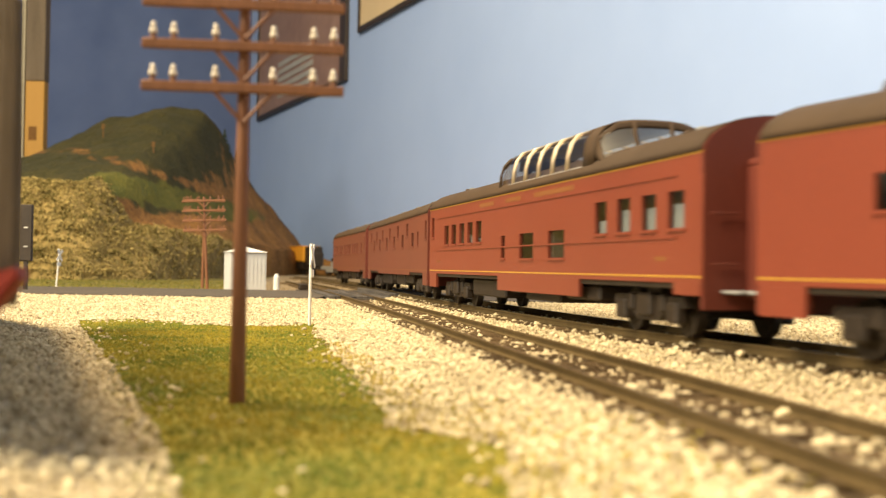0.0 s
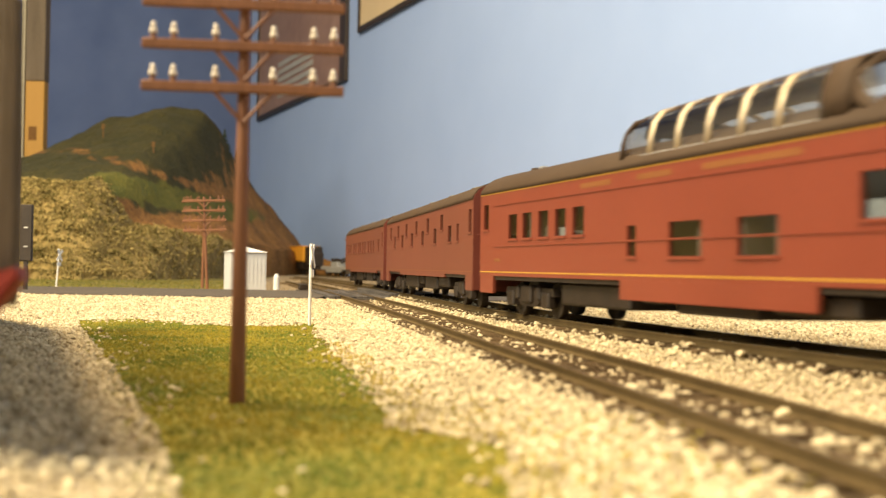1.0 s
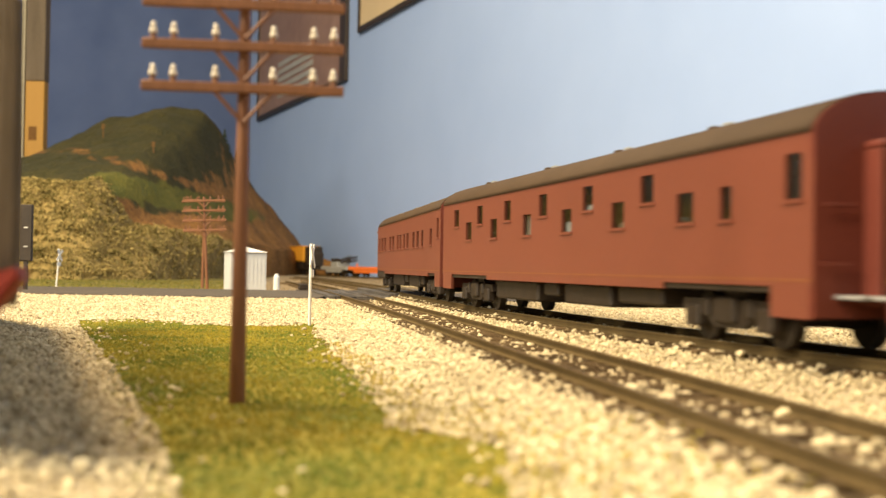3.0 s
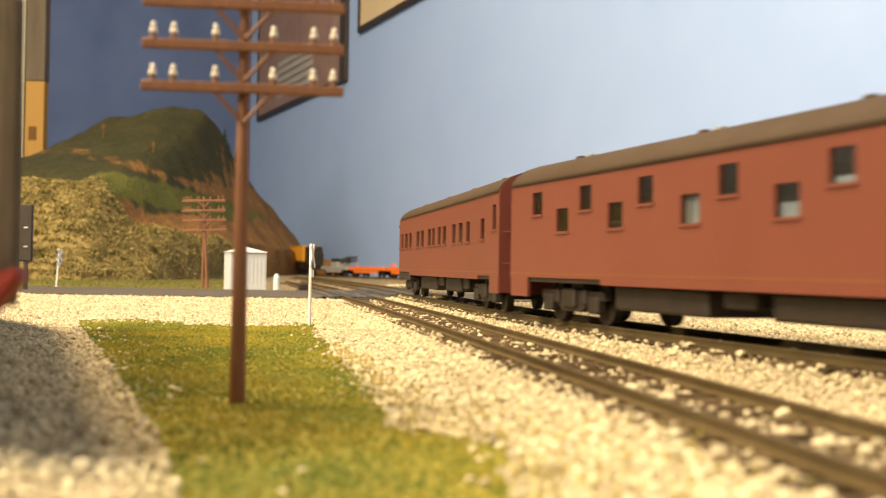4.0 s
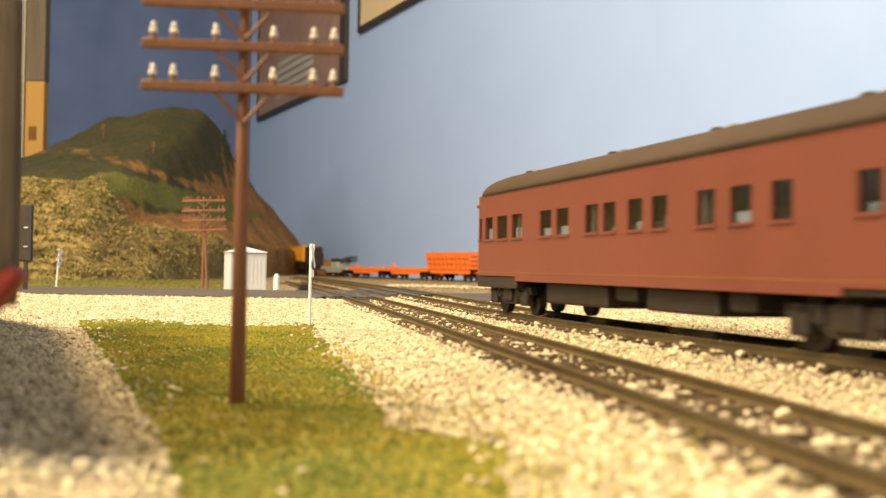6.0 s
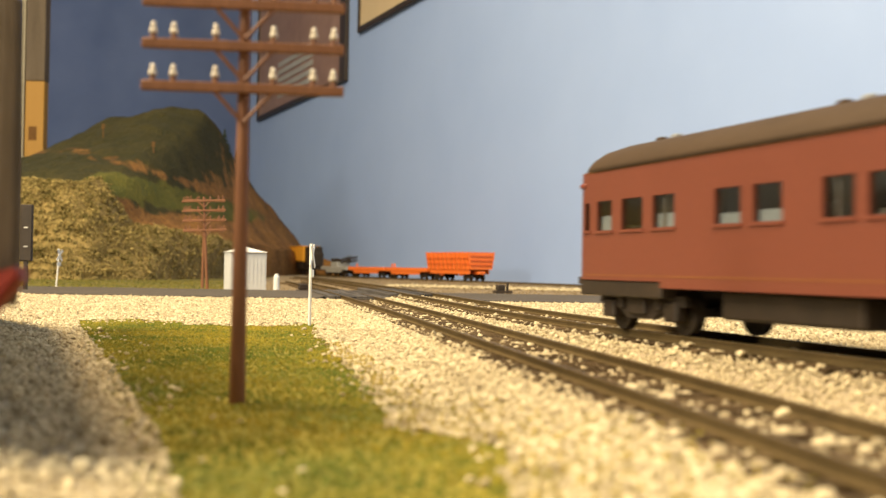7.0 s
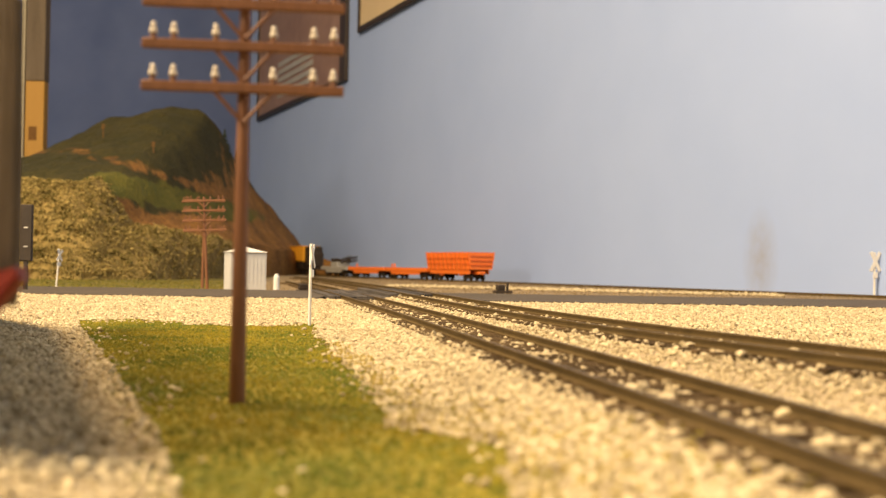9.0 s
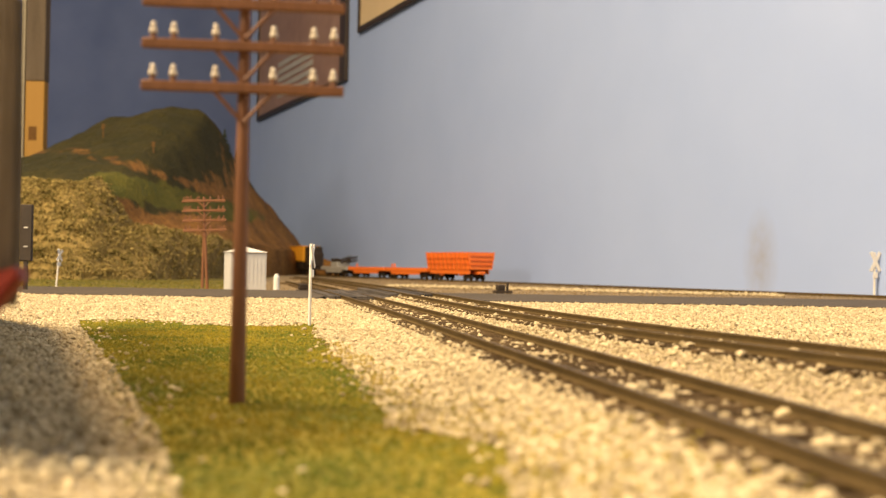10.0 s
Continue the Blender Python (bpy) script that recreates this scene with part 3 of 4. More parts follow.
    # underbody boxes between the trucks
    for x0, x1, zb in ((66, 110, 4.6), (116, 128, 6.8), (134, 168, 5.0), (173, CAR - 68, 6.4)):
        part("underbody_box", boxed(x0, x1, -14.0, 14.0, zb, SILL - 1.3, 0.6), M_BLACK, root)
    for xc in (38.0 if not tail else 30.0, CAR - 38.0):
        truck(root, xc)
    if dome:
        dome_top(root)
    MOVING.append(root)
    return root


WHEEL_SETS = []


def truck(car, xc):
    bm = bmesh.new()
    for sgn in (-1, 1):
        y0, y1 = (-13.2, -11.4) if sgn < 0 else (11.4, 13.2)
        extr = [(xc - 21, 6.6), (xc - 20, 8.8), (xc + 20, 8.8), (xc + 21, 6.6), (xc + 11, 5.6), (xc + 6, 3.2), (xc - 6, 3.2), (xc - 11, 5.6)]
        a = [bm.verts.new((x, y0, z)) for x, z in extr]
        b = [bm.verts.new((x, y1, z)) for x, z in extr]
        for k in range(8):
            bm.faces.new((a[k], a[(k + 1) % 8], b[(k + 1) % 8], b[k]))
        bm.faces.new(a[::-1])
        bm.faces.new(b)
        for dx in (-15, 15):
            box(bm, xc + dx - 3, xc + dx + 3, y0 - 0.9 if sgn < 0 else y0, y1 if sgn < 0 else y1 + 0.9, 3.0, 7.6, 0.5)
        box(bm, xc - 4, xc + 4, y0 - 1.2 if sgn < 0 else y0, y1 if sgn < 0 else y1 + 1.2, 4.2, 9.4, 0.5)
        for dx in (-9, 9):
            box(bm, xc + dx - 1.4, xc + dx + 1.4, y0 - 0.8 if sgn < 0 else y0, y1 if sgn < 0 else y1 + 0.8, 5.2, 9.2, 0.4)
    box(bm, xc - 4, xc + 4, -11.5, 11.5, 6.2, 10.7)
    t = part("truck_frame", bm, M_BLACK, car, "black truck side frames")
    for dx in (-15, 15):
        bm = bmesh.new()
        for yy in (-8.9, 8.9):
            rod(bm, (0, yy - 1.2, 0), (0, yy + 1.2, 0), 5.2, 5.2, 20)
            rod(bm, (0, yy - 1.35 if yy < 0 else yy + 1.2, 0), (0, yy - 1.2 if yy < 0 else yy + 1.35, 0), 3.6, 3.6, 14)
        rod(bm, (0, -9, 0), (0, 9, 0), 1.1, 1.1, 8)
        w = part("wheel_set", bm, M_WHEEL, t, "dark metal wheel set")
        w.matrix_basis = at(xc + dx, 0, 5.2)
        WHEEL_SETS.append((w, xc + dx))


def dome_top(car):
    """A streamlined glass dome: solid crown and posts, curved side panes, a rounded rear and a raked windscreen in three panes."""
    x0, x1, zb = 104.5, 205.0, EAVE + 2.4
    half = [(-15.7, zb), (-15.5, zb + 4.2), (-14.6, zb + 7.6), (-12.6, zb + 10.2), (-9.0, zb + 11.5), (-4.6, zb + 12.0), (0.0, zb + 12.1)]
    full = half + [(-y, z) for y, z in half[-2::-1]]

    def sheet(bm, rings):
        vs = [[bm.verts.new(p) for p in ring] for ring in rings]
        for a, b in zip(vs, vs[1:]):
            for k in range(len(a) - 1):
                bm.faces.new((a[k], a[k + 1], b[k + 1], b[k]))

    def ring(x, pts, grow=0.0):
        """The section at x; it dips towards the rear over the last 13 mm."""
        d = max(0.0, (116.5 - x) / 12.0)
        k = math.sqrt(max(0.0, 1 - d ** 2.2))
        return [(x, (y + math.copysign(grow, y) * (y != 0)) * (0.86 + 0.14 * k), zb + (z + grow - zb) * k) for y, z in pts]

    def solid(name, xs, pts, material, label="", depth=0.8):
        bm = bmesh.new()
        sheet(bm, [ring(x, pts, 0.25) for x in xs])
        bmesh.ops.recalc_face_normals(bm, faces=bm.faces)
        bmesh.ops.solidify(bm, geom=list(bm.faces), thickness=depth)
        return part(name, bm, material, car, label, True)

    base = bmesh.new()
    box(base, x0 - 1.5, x1 + 1.0, -16.5, 16.5, EAVE + 0.6, zb, 0.5)
    part("dome_base", base, M_ROOF, car)
    rear = [x0 + 0.05, 105.1, 106.2, 107.8, 109.8, 112.6, 116.5]
    spans = np.linspace(110.0, 190.5, 7)
    for sgn in (1, -1):
        side = [(y * sgn, z) for y, z in half[:5]]
        for a, b in zip(spans, spans[1:]):
            bm = bmesh.new()
            sheet(bm, [ring(x, side) for x in np.linspace(a, b, 4)])
            part("dome_pane", bm, M_DOME, car, "curved clear dome window", True).visible_shadow = False
        for x in spans[1:-1]:
            solid("dome_rib", (x - 0.8, x, x + 0.8), side, M_SILVER, "pale metal dome rib")
        solid("dome_post", (190.4, 194, 198.6), side, M_ROOF, "wide brown corner post")
        solid("dome_post", (108.2, 109.2, 110.1), side, M_ROOF)
        solid("dome_sill", (110, 120, 140, 160, 190.5), [(15.75 * sgn, zb - 0.1), (15.65 * sgn, zb + 0.25)], M_SEAT, "pale lower window edge")
    solid("dome_liner", (112, 116.5, 160, 197), [(y * 0.97, z - 1.3) for y, z in full[4:-4]], M_SEAT, "pale dome ceiling liner", 0.3)
    solid("dome_roof", rear[2:] + [160, 198.8], full[4:-4], M_ROOF, "brown dome crown")
    bm = bmesh.new()
    sheet(bm, [ring(x, full) for x in rear[:5]])
    part("dome_pane", bm, M_DOME, car, "rounded clear rear window", True).visible_shadow = False
    for y in (-5.0, 5.0):
        solid("dome_post", rear[:5], [(y - 0.7, zb + 11.6), (y + 0.7, zb + 11.6)], M_ROOF)
    # windscreen
    ys, zs = [y for y, _ in full], [z for _, z in full]

    def screen(y, f, grow=0.0):
        top = float(np.interp(y, ys, zs))
        return (198.8 + (x1 - 198.8) * f ** 1.3 + grow, y, top + (zb + 0.1 - top) * f + grow * 0.5)

    def patch(name, ya, yb, fa, fb, material, label="", grow=0.0):
        bm = bmesh.new()
        sheet(bm, [[screen(y, f, grow) for y in np.linspace(ya, yb, 7)] for f in np.linspace(fa, fb, 4)])
        if grow:
            bmesh.ops.recalc_face_normals(bm, faces=bm.faces)
            bmesh.ops.solidify(bm, geom=list(bm.faces), thickness=0.6)
        ob = part(name, bm, material, car, label, True)
        if not grow:
            ob.visible_shadow = False

    for ya, yb in ((-14.6, -5.6), (-4.6, 4.6), (5.6, 14.6)):
        patch("windscreen_pane", ya, yb, 0.16, 0.88, M_DOME, "raked clear windscreen pane")
    for ya, yb in ((-15.6, -14.6), (-5.6, -4.6), (4.6, 5.6), (14.6, 15.6)):
        patch("windscreen_post", ya, yb, 0.0, 1.0, M_ROOF, "", 0.3)
    patch("windscreen_rail", -14.6, 14.6, 0.0, 0.16, M_ROOF, "", 0.25)
    patch("windscreen_rail", -14.6, 14.6, 0.88, 1.0, M_SILVER, "pale lower windscreen rail", 0.25)
    part("dome_floor", boxed(x0 + 6, x1 - 8, -14.6, 14.6, zb + 0.15, zb + 0.5), M_SEAT, car)
    for x in np.arange(x0 + 16, x1 - 18, 13.0):
        for yy in (-8.6, 4.0):
            part("dome_seat", boxed(x, x + 4, yy, yy + 4.6, zb + 0.6, zb + 4.4, 0.6), M_SEAT, car)


LAST_WINDOWS = [(8.9, 2.8, 24.2, 31)] + [(c, w, 24.0, 31.2) for c, w in ((18.2, 8), (32.4, 10.4), (47.0, 9.6), (72.6, 9.4), (86.2, 9.3), (107, 8.6), (118.5, 7.6), (133.7, 8), (146.7, 8), (168.5, 7.8), (182.6, 8), (197.4, 7))] + [(223.4, 6.6, 24.3, 31.2), (242.3, 5.4, 27, 35)]
SLEEPER_WINDOWS = [(c, 7.2, 29.8, 36) for c in (21.8, 54.3, 87.3, 122.8, 159, 196.7)] + [(c, 7.9, 24.6, 30.8) for c in (39.6, 71.8, 107.7, 143, 179.4, 216.4)] + [(234.6, 4.6, 24.6, 31), (259.5, 5.5, 27.2, 35.2)]
DOME_WINDOWS = [(c, 7.8, 23.6, 31) for c in (33.1, 45.7, 59.0, 71.9, 84.6)] + [(117, 4.8, 17.8, 25), (143.3, 14.6, 17.6, 25.2), (172.3, 14.4, 17.6, 25.2)] + [(c, 8.2, 23.4, 31.2) for c in (207.7, 223, 238.2, 252.9)] + [(7.3, 5, 27, 35)]
FRONT_WINDOWS = [(c, 9, 24.5, 30.5) for c in (36, 60, 90, 120, 150, 180, 210)]

coach = passenger_car("observation_coach", "dark red passenger coach with rounded tail and window row", LAST_WINDOWS, [(13.0, 13.35), (38.25, 38.5)], (46, 216, 10.6), tail=True, paint=M_TUSCAN,
                      blinds=[(18.2, 27.6), (47, 27.2), (72.6, 26.2), (86.2, 26.4), (182.6, 26.2)])
sleeper = passenger_car("sleeping_car", "dark red sleeping car with staggered duplex windows", SLEEPER_WINDOWS, [(13.0, 13.3)], (64, 206, 10.6), paint=M_TUSCAN, blinds=[(107.7, 30.3), (143, 27.4), (159, 31.2)])
domecar = passenger_car("dome_car", "red dome car with clear roof dome and yellow stripes", DOME_WINDOWS, [(13.1, 13.45), (38.1, 38.5)], (111, 192, 7.4), dome=True, blinds=[(71.2, 26.0), (207.7, 26.6), (223, 28.6), (238.2, 28.4), (252.9, 28.6)],
                        letters=((151, 187, 35.5, 36.9), (119.6, 137, 35.5, 36.9), (86, 105, 35.5, 36.9), (16, 22, 16.5, 17.5), (242, 248, 16.5, 17.5)))
front = passenger_car("front_passenger_car", "dark red passenger car leading the dome car", FRONT_WINDOWS, [(13.1, 13.45), (38.2, 38.5)], (64, 206, 10.6))
bm = bmesh.new()
extrude(bm, [(-9.5, EAVE + 6.0), (-8.0, EAVE + 8.6), (-5.0, EAVE + 9.6), (5.0, EAVE + 9.6), (8.0, EAVE + 8.6), (9.5, EAVE + 6.0)], 24, 200)
part("roof_duct", bm, M_ROOF, front, "long raised brown roof duct")


# ------------------------------------------------------------ trackside things


def telegraph_pole(m, label, tall, arms, arm_len, arm_turn, lean=0.0, simple=False):
    root = thing("telegraph_pole", m @ pose(0, 0, 0, 0, lean, 0), label, "telegraph pole", "brown telegraph poles")
    k = tall / 75.0
    bm = bmesh.new()
    rod(bm, (0, 0, -2), (0, 0, tall), 1.35 * k, 0.85 * k, 14)
    part("pole_shaft", bm, M_POLE, root)
    c, s = math.cos(math.radians(arm_turn)), math.sin(math.radians(arm_turn))
    turn = Matrix.Rotation(math.radians(arm_turn), 4, "Z")
    for z in arms:
        bm = bmesh.new()
        box(bm, -arm_len / 2, arm_len / 2, -2.0 * k, -0.7 * k, z - 0.8 * k, z + 0.8 * k, 0.18 * k)
        bmesh.ops.transform(bm, matrix=turn, verts=bm.verts)
        a = part("cross_arm", bm, M_POLE, root)
        for f in (-0.445, -0.345, -0.14, 0.145, 0.345, 0.445):
            x = f * arm_len
            bm = bmesh.new()
            rod(bm, (x, -1.4 * k, z + 0.75 * k), (x, -1.4 * k, z + 1.7 * k), 0.52 * k, 0.45 * k, 8)
            bmesh.ops.transform(bm, matrix=turn, verts=bm.verts)
            pin = part("insulator_pin", bm, M_POLE, a)
            bm = bmesh.new()
            rod(bm, (x, -1.4 * k, z + 1.7 * k), (x, -1.4 * k, z + 2.4 * k), 0.66 * k, 0.6 * k, 10)
            rod(bm, (x, -1.4 * k, z + 2.4 * k), (x, -1.4 * k, z + 3.5 * k), 0.5 * k, 0.34 * k, 10)
            bmesh.ops.transform(bm, matrix=turn, verts=bm.verts)
            part("insulator", bm, M_INSUL if not simple else M_POLE, a, "cream glass insulator" if not simple else "", True)
        for sg in (-1, 1):
            bm = bmesh.new()
            rod(bm, (sg * 0.14 * arm_len, -1.5 * k, z - 0.7 * k), (0, -1.2 * k, z - 5.6 * k), 0.36 * k, 0.36 * k, 6)
            bmesh.ops.transform(bm, matrix=turn, verts=bm.verts)
            part("arm_brace", bm, M_POLE, a)
    return root


telegraph_pole(at(-32.6, 186, -8.2), "brown plastic telegraph pole with cream insulators standing in turf", 74, (50.6, 57.3, 64.0, 70.7), 32.0, 6.3, 0.15)
telegraph_pole(at(-179.5, 885, -6.2), "small brown telegraph pole leaning a little beyond the road", 72, (46.5, 54, 61.5, 69), 33, 6, -3.2, True)
telegraph_pole(at(-204, 985, -6.2), "brown telegraph pole standing close behind another", 77, (49.5, 57.8, 66.1, 74.5), 34, 6, 0.6, True)


def crossbuck(m, label, tall, turn, lean=0.0, thick=1.0, blade_half=5.2, steep=52):
    root = thing("crossing_sign", m @ pose(0, 0, 0, 0, lean, turn), label, "crossing sign", "white crossing signs")
    bm = bmesh.new()
    rod(bm, (0, 0, -2), (0, 0, tall), 0.6 * thick, 0.55 * thick, 10)
    part("sign_post", bm, M_WHITE, root)
    for sg in (-1, 1):
        bm = bmesh.new()
        box(bm, -blade_half, blade_half, -0.9 * thick - 0.15 * sg, -0.6 * thick - 0.15 * sg, -0.9 * thick, 0.9 * thick, 0.1)
        bmesh.ops.transform(bm, matrix=Matrix.Translation((0, 0, tall - 0.87 * blade_half)) @ Matrix.Rotation(math.radians(steep * sg), 4, "Y"), verts=bm.verts)
        blade = part("sign_blade", bm, M_WHITE, root)
    bm = bmesh.new()
    box(bm, -2.2, 2.2, -0.9 * thick, -0.6 * thick, tall - 2.4 * blade_half, tall - 1.85 * blade_half, 0.2)
    part("sign_plate", bm, M_WHITE, root)
    return root


crossbuck(at(-49.3, 432, -8), "white railway crossing sign seen edge-on in ballast", 30.5, 84, 1.0)
crossbuck(at(-284, 852, -6.2), "leaning white railway crossing sign beyond the road", 30, 75, 6.5)
crossbuck(at(375, 1006, -6), "white railway crossing sign facing the tracks beside the road", 40, 10, 0, 1.7, 9.4, 63)


def shed():
    root = thing("lineside_shed", at(-150, 880, -6.2, 24), "small pale grey metal shed with peaked roof", "shed")
    w, d, h = 13.5, 11.0, 30.0
    for name, (x0, x1, y0, y1) in {"front": (-w, w, -d, -d + 0.8), "back": (-w, w, d - 0.8, d), "left": (-w, -w + 0.8, -d + 0.85, d - 0.85), "right": (w - 0.8, w, -d + 0.85, d - 0.85)}.items():
        wall = part("shed_wall", boxed(x0, x1, y0, y1, 0, h), M_SHED, root)
        n = 9
        for k in range(n):
            if name in ("front", "back"):
                c = -w + (k + 0.5) * 2 * w / n
                yy = y0 - 0.25 if name == "front" else y1
                part("siding_rib", boxed(c - 0.3, c + 0.3, yy, yy + 0.25, 0, h), M_SHED, wall)
            else:
                c = -d + (k + 0.5) * 2 * d / n
                xx = x0 - 0.25 if name == "left" else x1
                part("siding_rib", boxed(xx, xx + 0.25, c - 0.3, c + 0.3, 0, h), M_SHED, wall)
    bm = bmesh.new()
    a = [bm.verts.new(p) for p in ((-w - 1, -d - 1, h), (w + 1, -d - 1, h), (w + 1, d + 1, h), (-w - 1, d + 1, h), (0, 0, h + 4.2))]
    for k in range(4):
        bm.faces.new((a[k], a[(k + 1) % 4], a[4]))
    bm.faces.new(a[3::-1])
    part("shed_roof", bm, M_WHITE, root, "pale peaked roof")


shed()


def marker_post():
    root = thing("marker_post", at(-120, 838, -3.4), "small white rounded concrete marker post", "marker post")
    bm = bmesh.new()
    rod(bm, (0, 0, 0), (0, 0, 9), 2.3, 2.1, 14)
    rod(bm, (0, 0, 9), (0, 0, 11.5), 2.1, 1.2, 14)
    part("post_body", bm, M_WHITE, root, smooth=False)


marker_post()


def switch_stand(m, label):
    root = thing("switch_machine", m, label, "switch machine", "dark switch machines")
    part("machine_base", boxed(-7, 7, -4, 4, 0, 2.4, 0.4), M_BLACK, root)
    part("motor_housing", boxed(-5, 1.5, -3, 3, 2.4, 7.0, 0.8), M_BLACK, root)
    bm = bmesh.new()
    rod(bm, (4, 0, 2.4), (4, 0, 8.5), 1.2, 1.0, 10)
    part("lever_post", bm, M_BLACK, root)


switch_stand(at(-103, 870, -6, 20), "small dark switch machine beside the track")
switch_stand(at(47, 905, -5, 15), "dark switch machine on the ballast")


# ------------------------------------------------------------ work train along the wall


def siding_place(y):
    return at(803 - 0.49 * y, y, -2.0, math.degrees(math.atan(0.49)) + 90)


def small_truck(root, xc):
    bm = bmesh.new()
    for y0 in (-11, 9.5):
        box(bm, xc - 11, xc + 11, y0, y0 + 1.5, 2.6, 7, 0.6)
    box(bm, xc - 3, xc + 3, -10, 10, 4.5, 8.4)
    t = part("truck_frame", bm, M_BLACK, root)
    for dx in (-8, 8):
        bm = bmesh.new()
        for yy in (-8.8, 8.8):
            rod(bm, (xc + dx, yy - 1.1, 4.6), (xc + dx, yy + 1.1, 4.6), 4.6, 4.6, 16)
        rod(bm, (xc + dx, -9, 4.6), (xc + dx, 9, 4.6), 1, 1, 8)
        part("wheel_set", bm, M_BLACK, t)


def dump_car(y):
    root = thing("dump_car", siding_place(y), "bright orange side-dump freight car on the siding", "freight car")
    part("underframe", boxed(-68, 68, -5, 5, 8.5, 12.5, 0.4), M_ORANGE, root)
    bm = bmesh.new()
    out = [(-16.5, 15), (16.5, 15), (20.5, 38), (-20.5, 38)]
    inn = [(-15.5, 17), (15.5, 17), (19.3, 38), (-19.3, 38)]
    a = [[bm.verts.new((x, p, q)) for p, q in o] for x, o in ((-65, out), (65, out), (-63, inn), (63, inn))]
    for k in range(3):
        bm.faces.new((a[0][k - 1], a[0][k], a[1][k], a[1][k - 1]))
        bm.faces.new((a[2][k - 1], a[3][k - 1], a[3][k], a[2][k]))
    for p, q in ((0, 2), (1, 3)):
        bm.faces.new(a[p])
        bm.faces.new(a[q])
    for k, j in ((2, 3),):
        bm.faces.new((a[0][2], a[1][2], a[3][2], a[2][2]))
        bm.faces.new((a[0][3], a[1][3], a[3][3], a[2][3]))
    body = part("dump_body", bm, M_ORANGE, root)
    for sgn in (-1, 1):
        for x in np.linspace(-60, 60, 10):
            bm = bmesh.new()
            rod(bm, (x, sgn * 16.8, 15), (x, sgn * 20.9, 38), 0.9, 0.9, 6)
            part("side_rib", bm, M_ORANGE, body)
        for z in (21.5, 29.0):
            yy = 16.5 + (z - 15) * 4 / 23
            part("side_rail", boxed(-64, 64, min(sgn * yy, sgn * (yy + 1.3)), max(sgn * yy, sgn * (yy + 1.3)), z, z + 1.2), M_ORANGEDARK, body)
        for x in (-30, 30):
            part("dump_cylinder", boxed(x - 4, x + 4, min(sgn * 8, sgn * 13), max(sgn * 8, sgn * 13), 6, 15.2, 0.8), M_ORANGE, root)
    part("side_skirt", boxed(-60, 60, -15, -13.6, 8.6, 15.2, 0.4), M_ORANGE, root)
    part("side_skirt", boxed(-60, 60, 13.6, 15, 8.6, 15.2, 0.4), M_ORANGE, root)
    for z in (20, 26, 32):
        for sgn in (-1, 1):
            x = sgn * 65
            part("end_rail", boxed(min(x, x + sgn * 1.2), max(x, x + sgn * 1.2), -16, 16, z, z + 1.2), M_ORANGEDARK, body)
    for xc in (-45, 45):
        small_truck(root, xc)
    return root


def flat_car(y, paint, label, long=74.0, posts=True):
    root = thing("flat_car", siding_place(y), label, "freight car", "work train flat cars")
    part("deck", boxed(-long, long, -16, 16, 10.5, 16.2, 0.5), paint, root)
    bm = bmesh.new()
    extr = [(-long + 16, 11.4), (long - 16, 11.4), (long - 26, 6.2), (-long + 26, 6.2)]
    for y0 in (-15, 13.6):
        a = [bm.verts.new((x, y0, z)) for x, z in extr]
        b = [bm.verts.new((x, y0 + 1.4, z)) for x, z in extr]
        for k in range(4):
            bm.faces.new((a[k - 1], a[k], b[k], b[k - 1]))
        bm.faces.new(a)
        bm.faces.new(b)
    part("side_sill", bm, paint, root)
    if posts:
        for x in (-long + 1, long - 2.5):
            part("end_stanchion", boxed(x, x + 1.5, -1.2, 1.2, 16, 22, 0.3), paint, root)
    for xc in (-long + 20, long - 20):
        small_truck(root, xc)
    return root


dump_car(1593)
flat_car(1725, M_ORANGE, "orange flat car with low side sills on the siding")
flat_car(1864, M_ORANGE, "orange flat car coupled behind another flat car")
boom = flat_car(1993, M_GREY, "grey flat car carrying a dark crane boom", 60, False)
bm = bmesh.new()
for yy in (-6, 4.6):
    rod(bm, (-55, yy, 27), (30, yy, 19), 1.2, 1.2, 6)
    rod(bm, (-55, yy, 33), (30, yy, 23), 1.2, 1.2, 6)
    for x in np.arange(-50, 28, 10.0):
        za, zb = 27 - (x + 55) * 8 / 85, 33 - (x + 45) * 10 / 85
        rod(bm, (x, yy, za), (x + 9, yy, zb), 0.8, 0.8, 5)
part("crane_boom", bm, M_BLACK, boom, "dark lattice crane boom")
part("boom_rest", boxed(26, 32, -8, 8, 15.5, 30, 0.6), M_BLACK, boom)
part("tool_box", boxed(-8, 22, -12, 12, 15.5, 24, 0.8), M_GREY, boom, "grey tool box")


def crane_car(y):
    root = thing("rail_crane", siding_place(y), "yellow and black railway crane at the hill", "railway crane")
    part("crane_deck", boxed(-80, 48, -15, 15, 9, 14, 0.6), M_BLACK, root)
    part("cab_body", boxed(-44, 38, -16, 16, 24, 51, 1.5), M_LOCO, root, "ochre-yellow crane cab")
    part("cab_roof", boxed(-45, 39, -16.5, 16.5, 51.05, 53, 0.8), M_LOCO, root)
    part("slew_ring", boxed(-34, 30, -13, 13, 14, 24, 1), M_BLACK, root)
    part("boom_housing", boxed(-68, -45.2, -14, 14, 14.2, 52, 3), M_BLACK, root, "black winch housing")
    part("winch_drum", boxed(-79, -68.2, -12, 12, 14.2, 42, 3), M_BLACK, root)
    for xc in (-30, 30):
        small_truck(root, xc)


crane_car(2172)


# ------------------------------------------------------------ hill


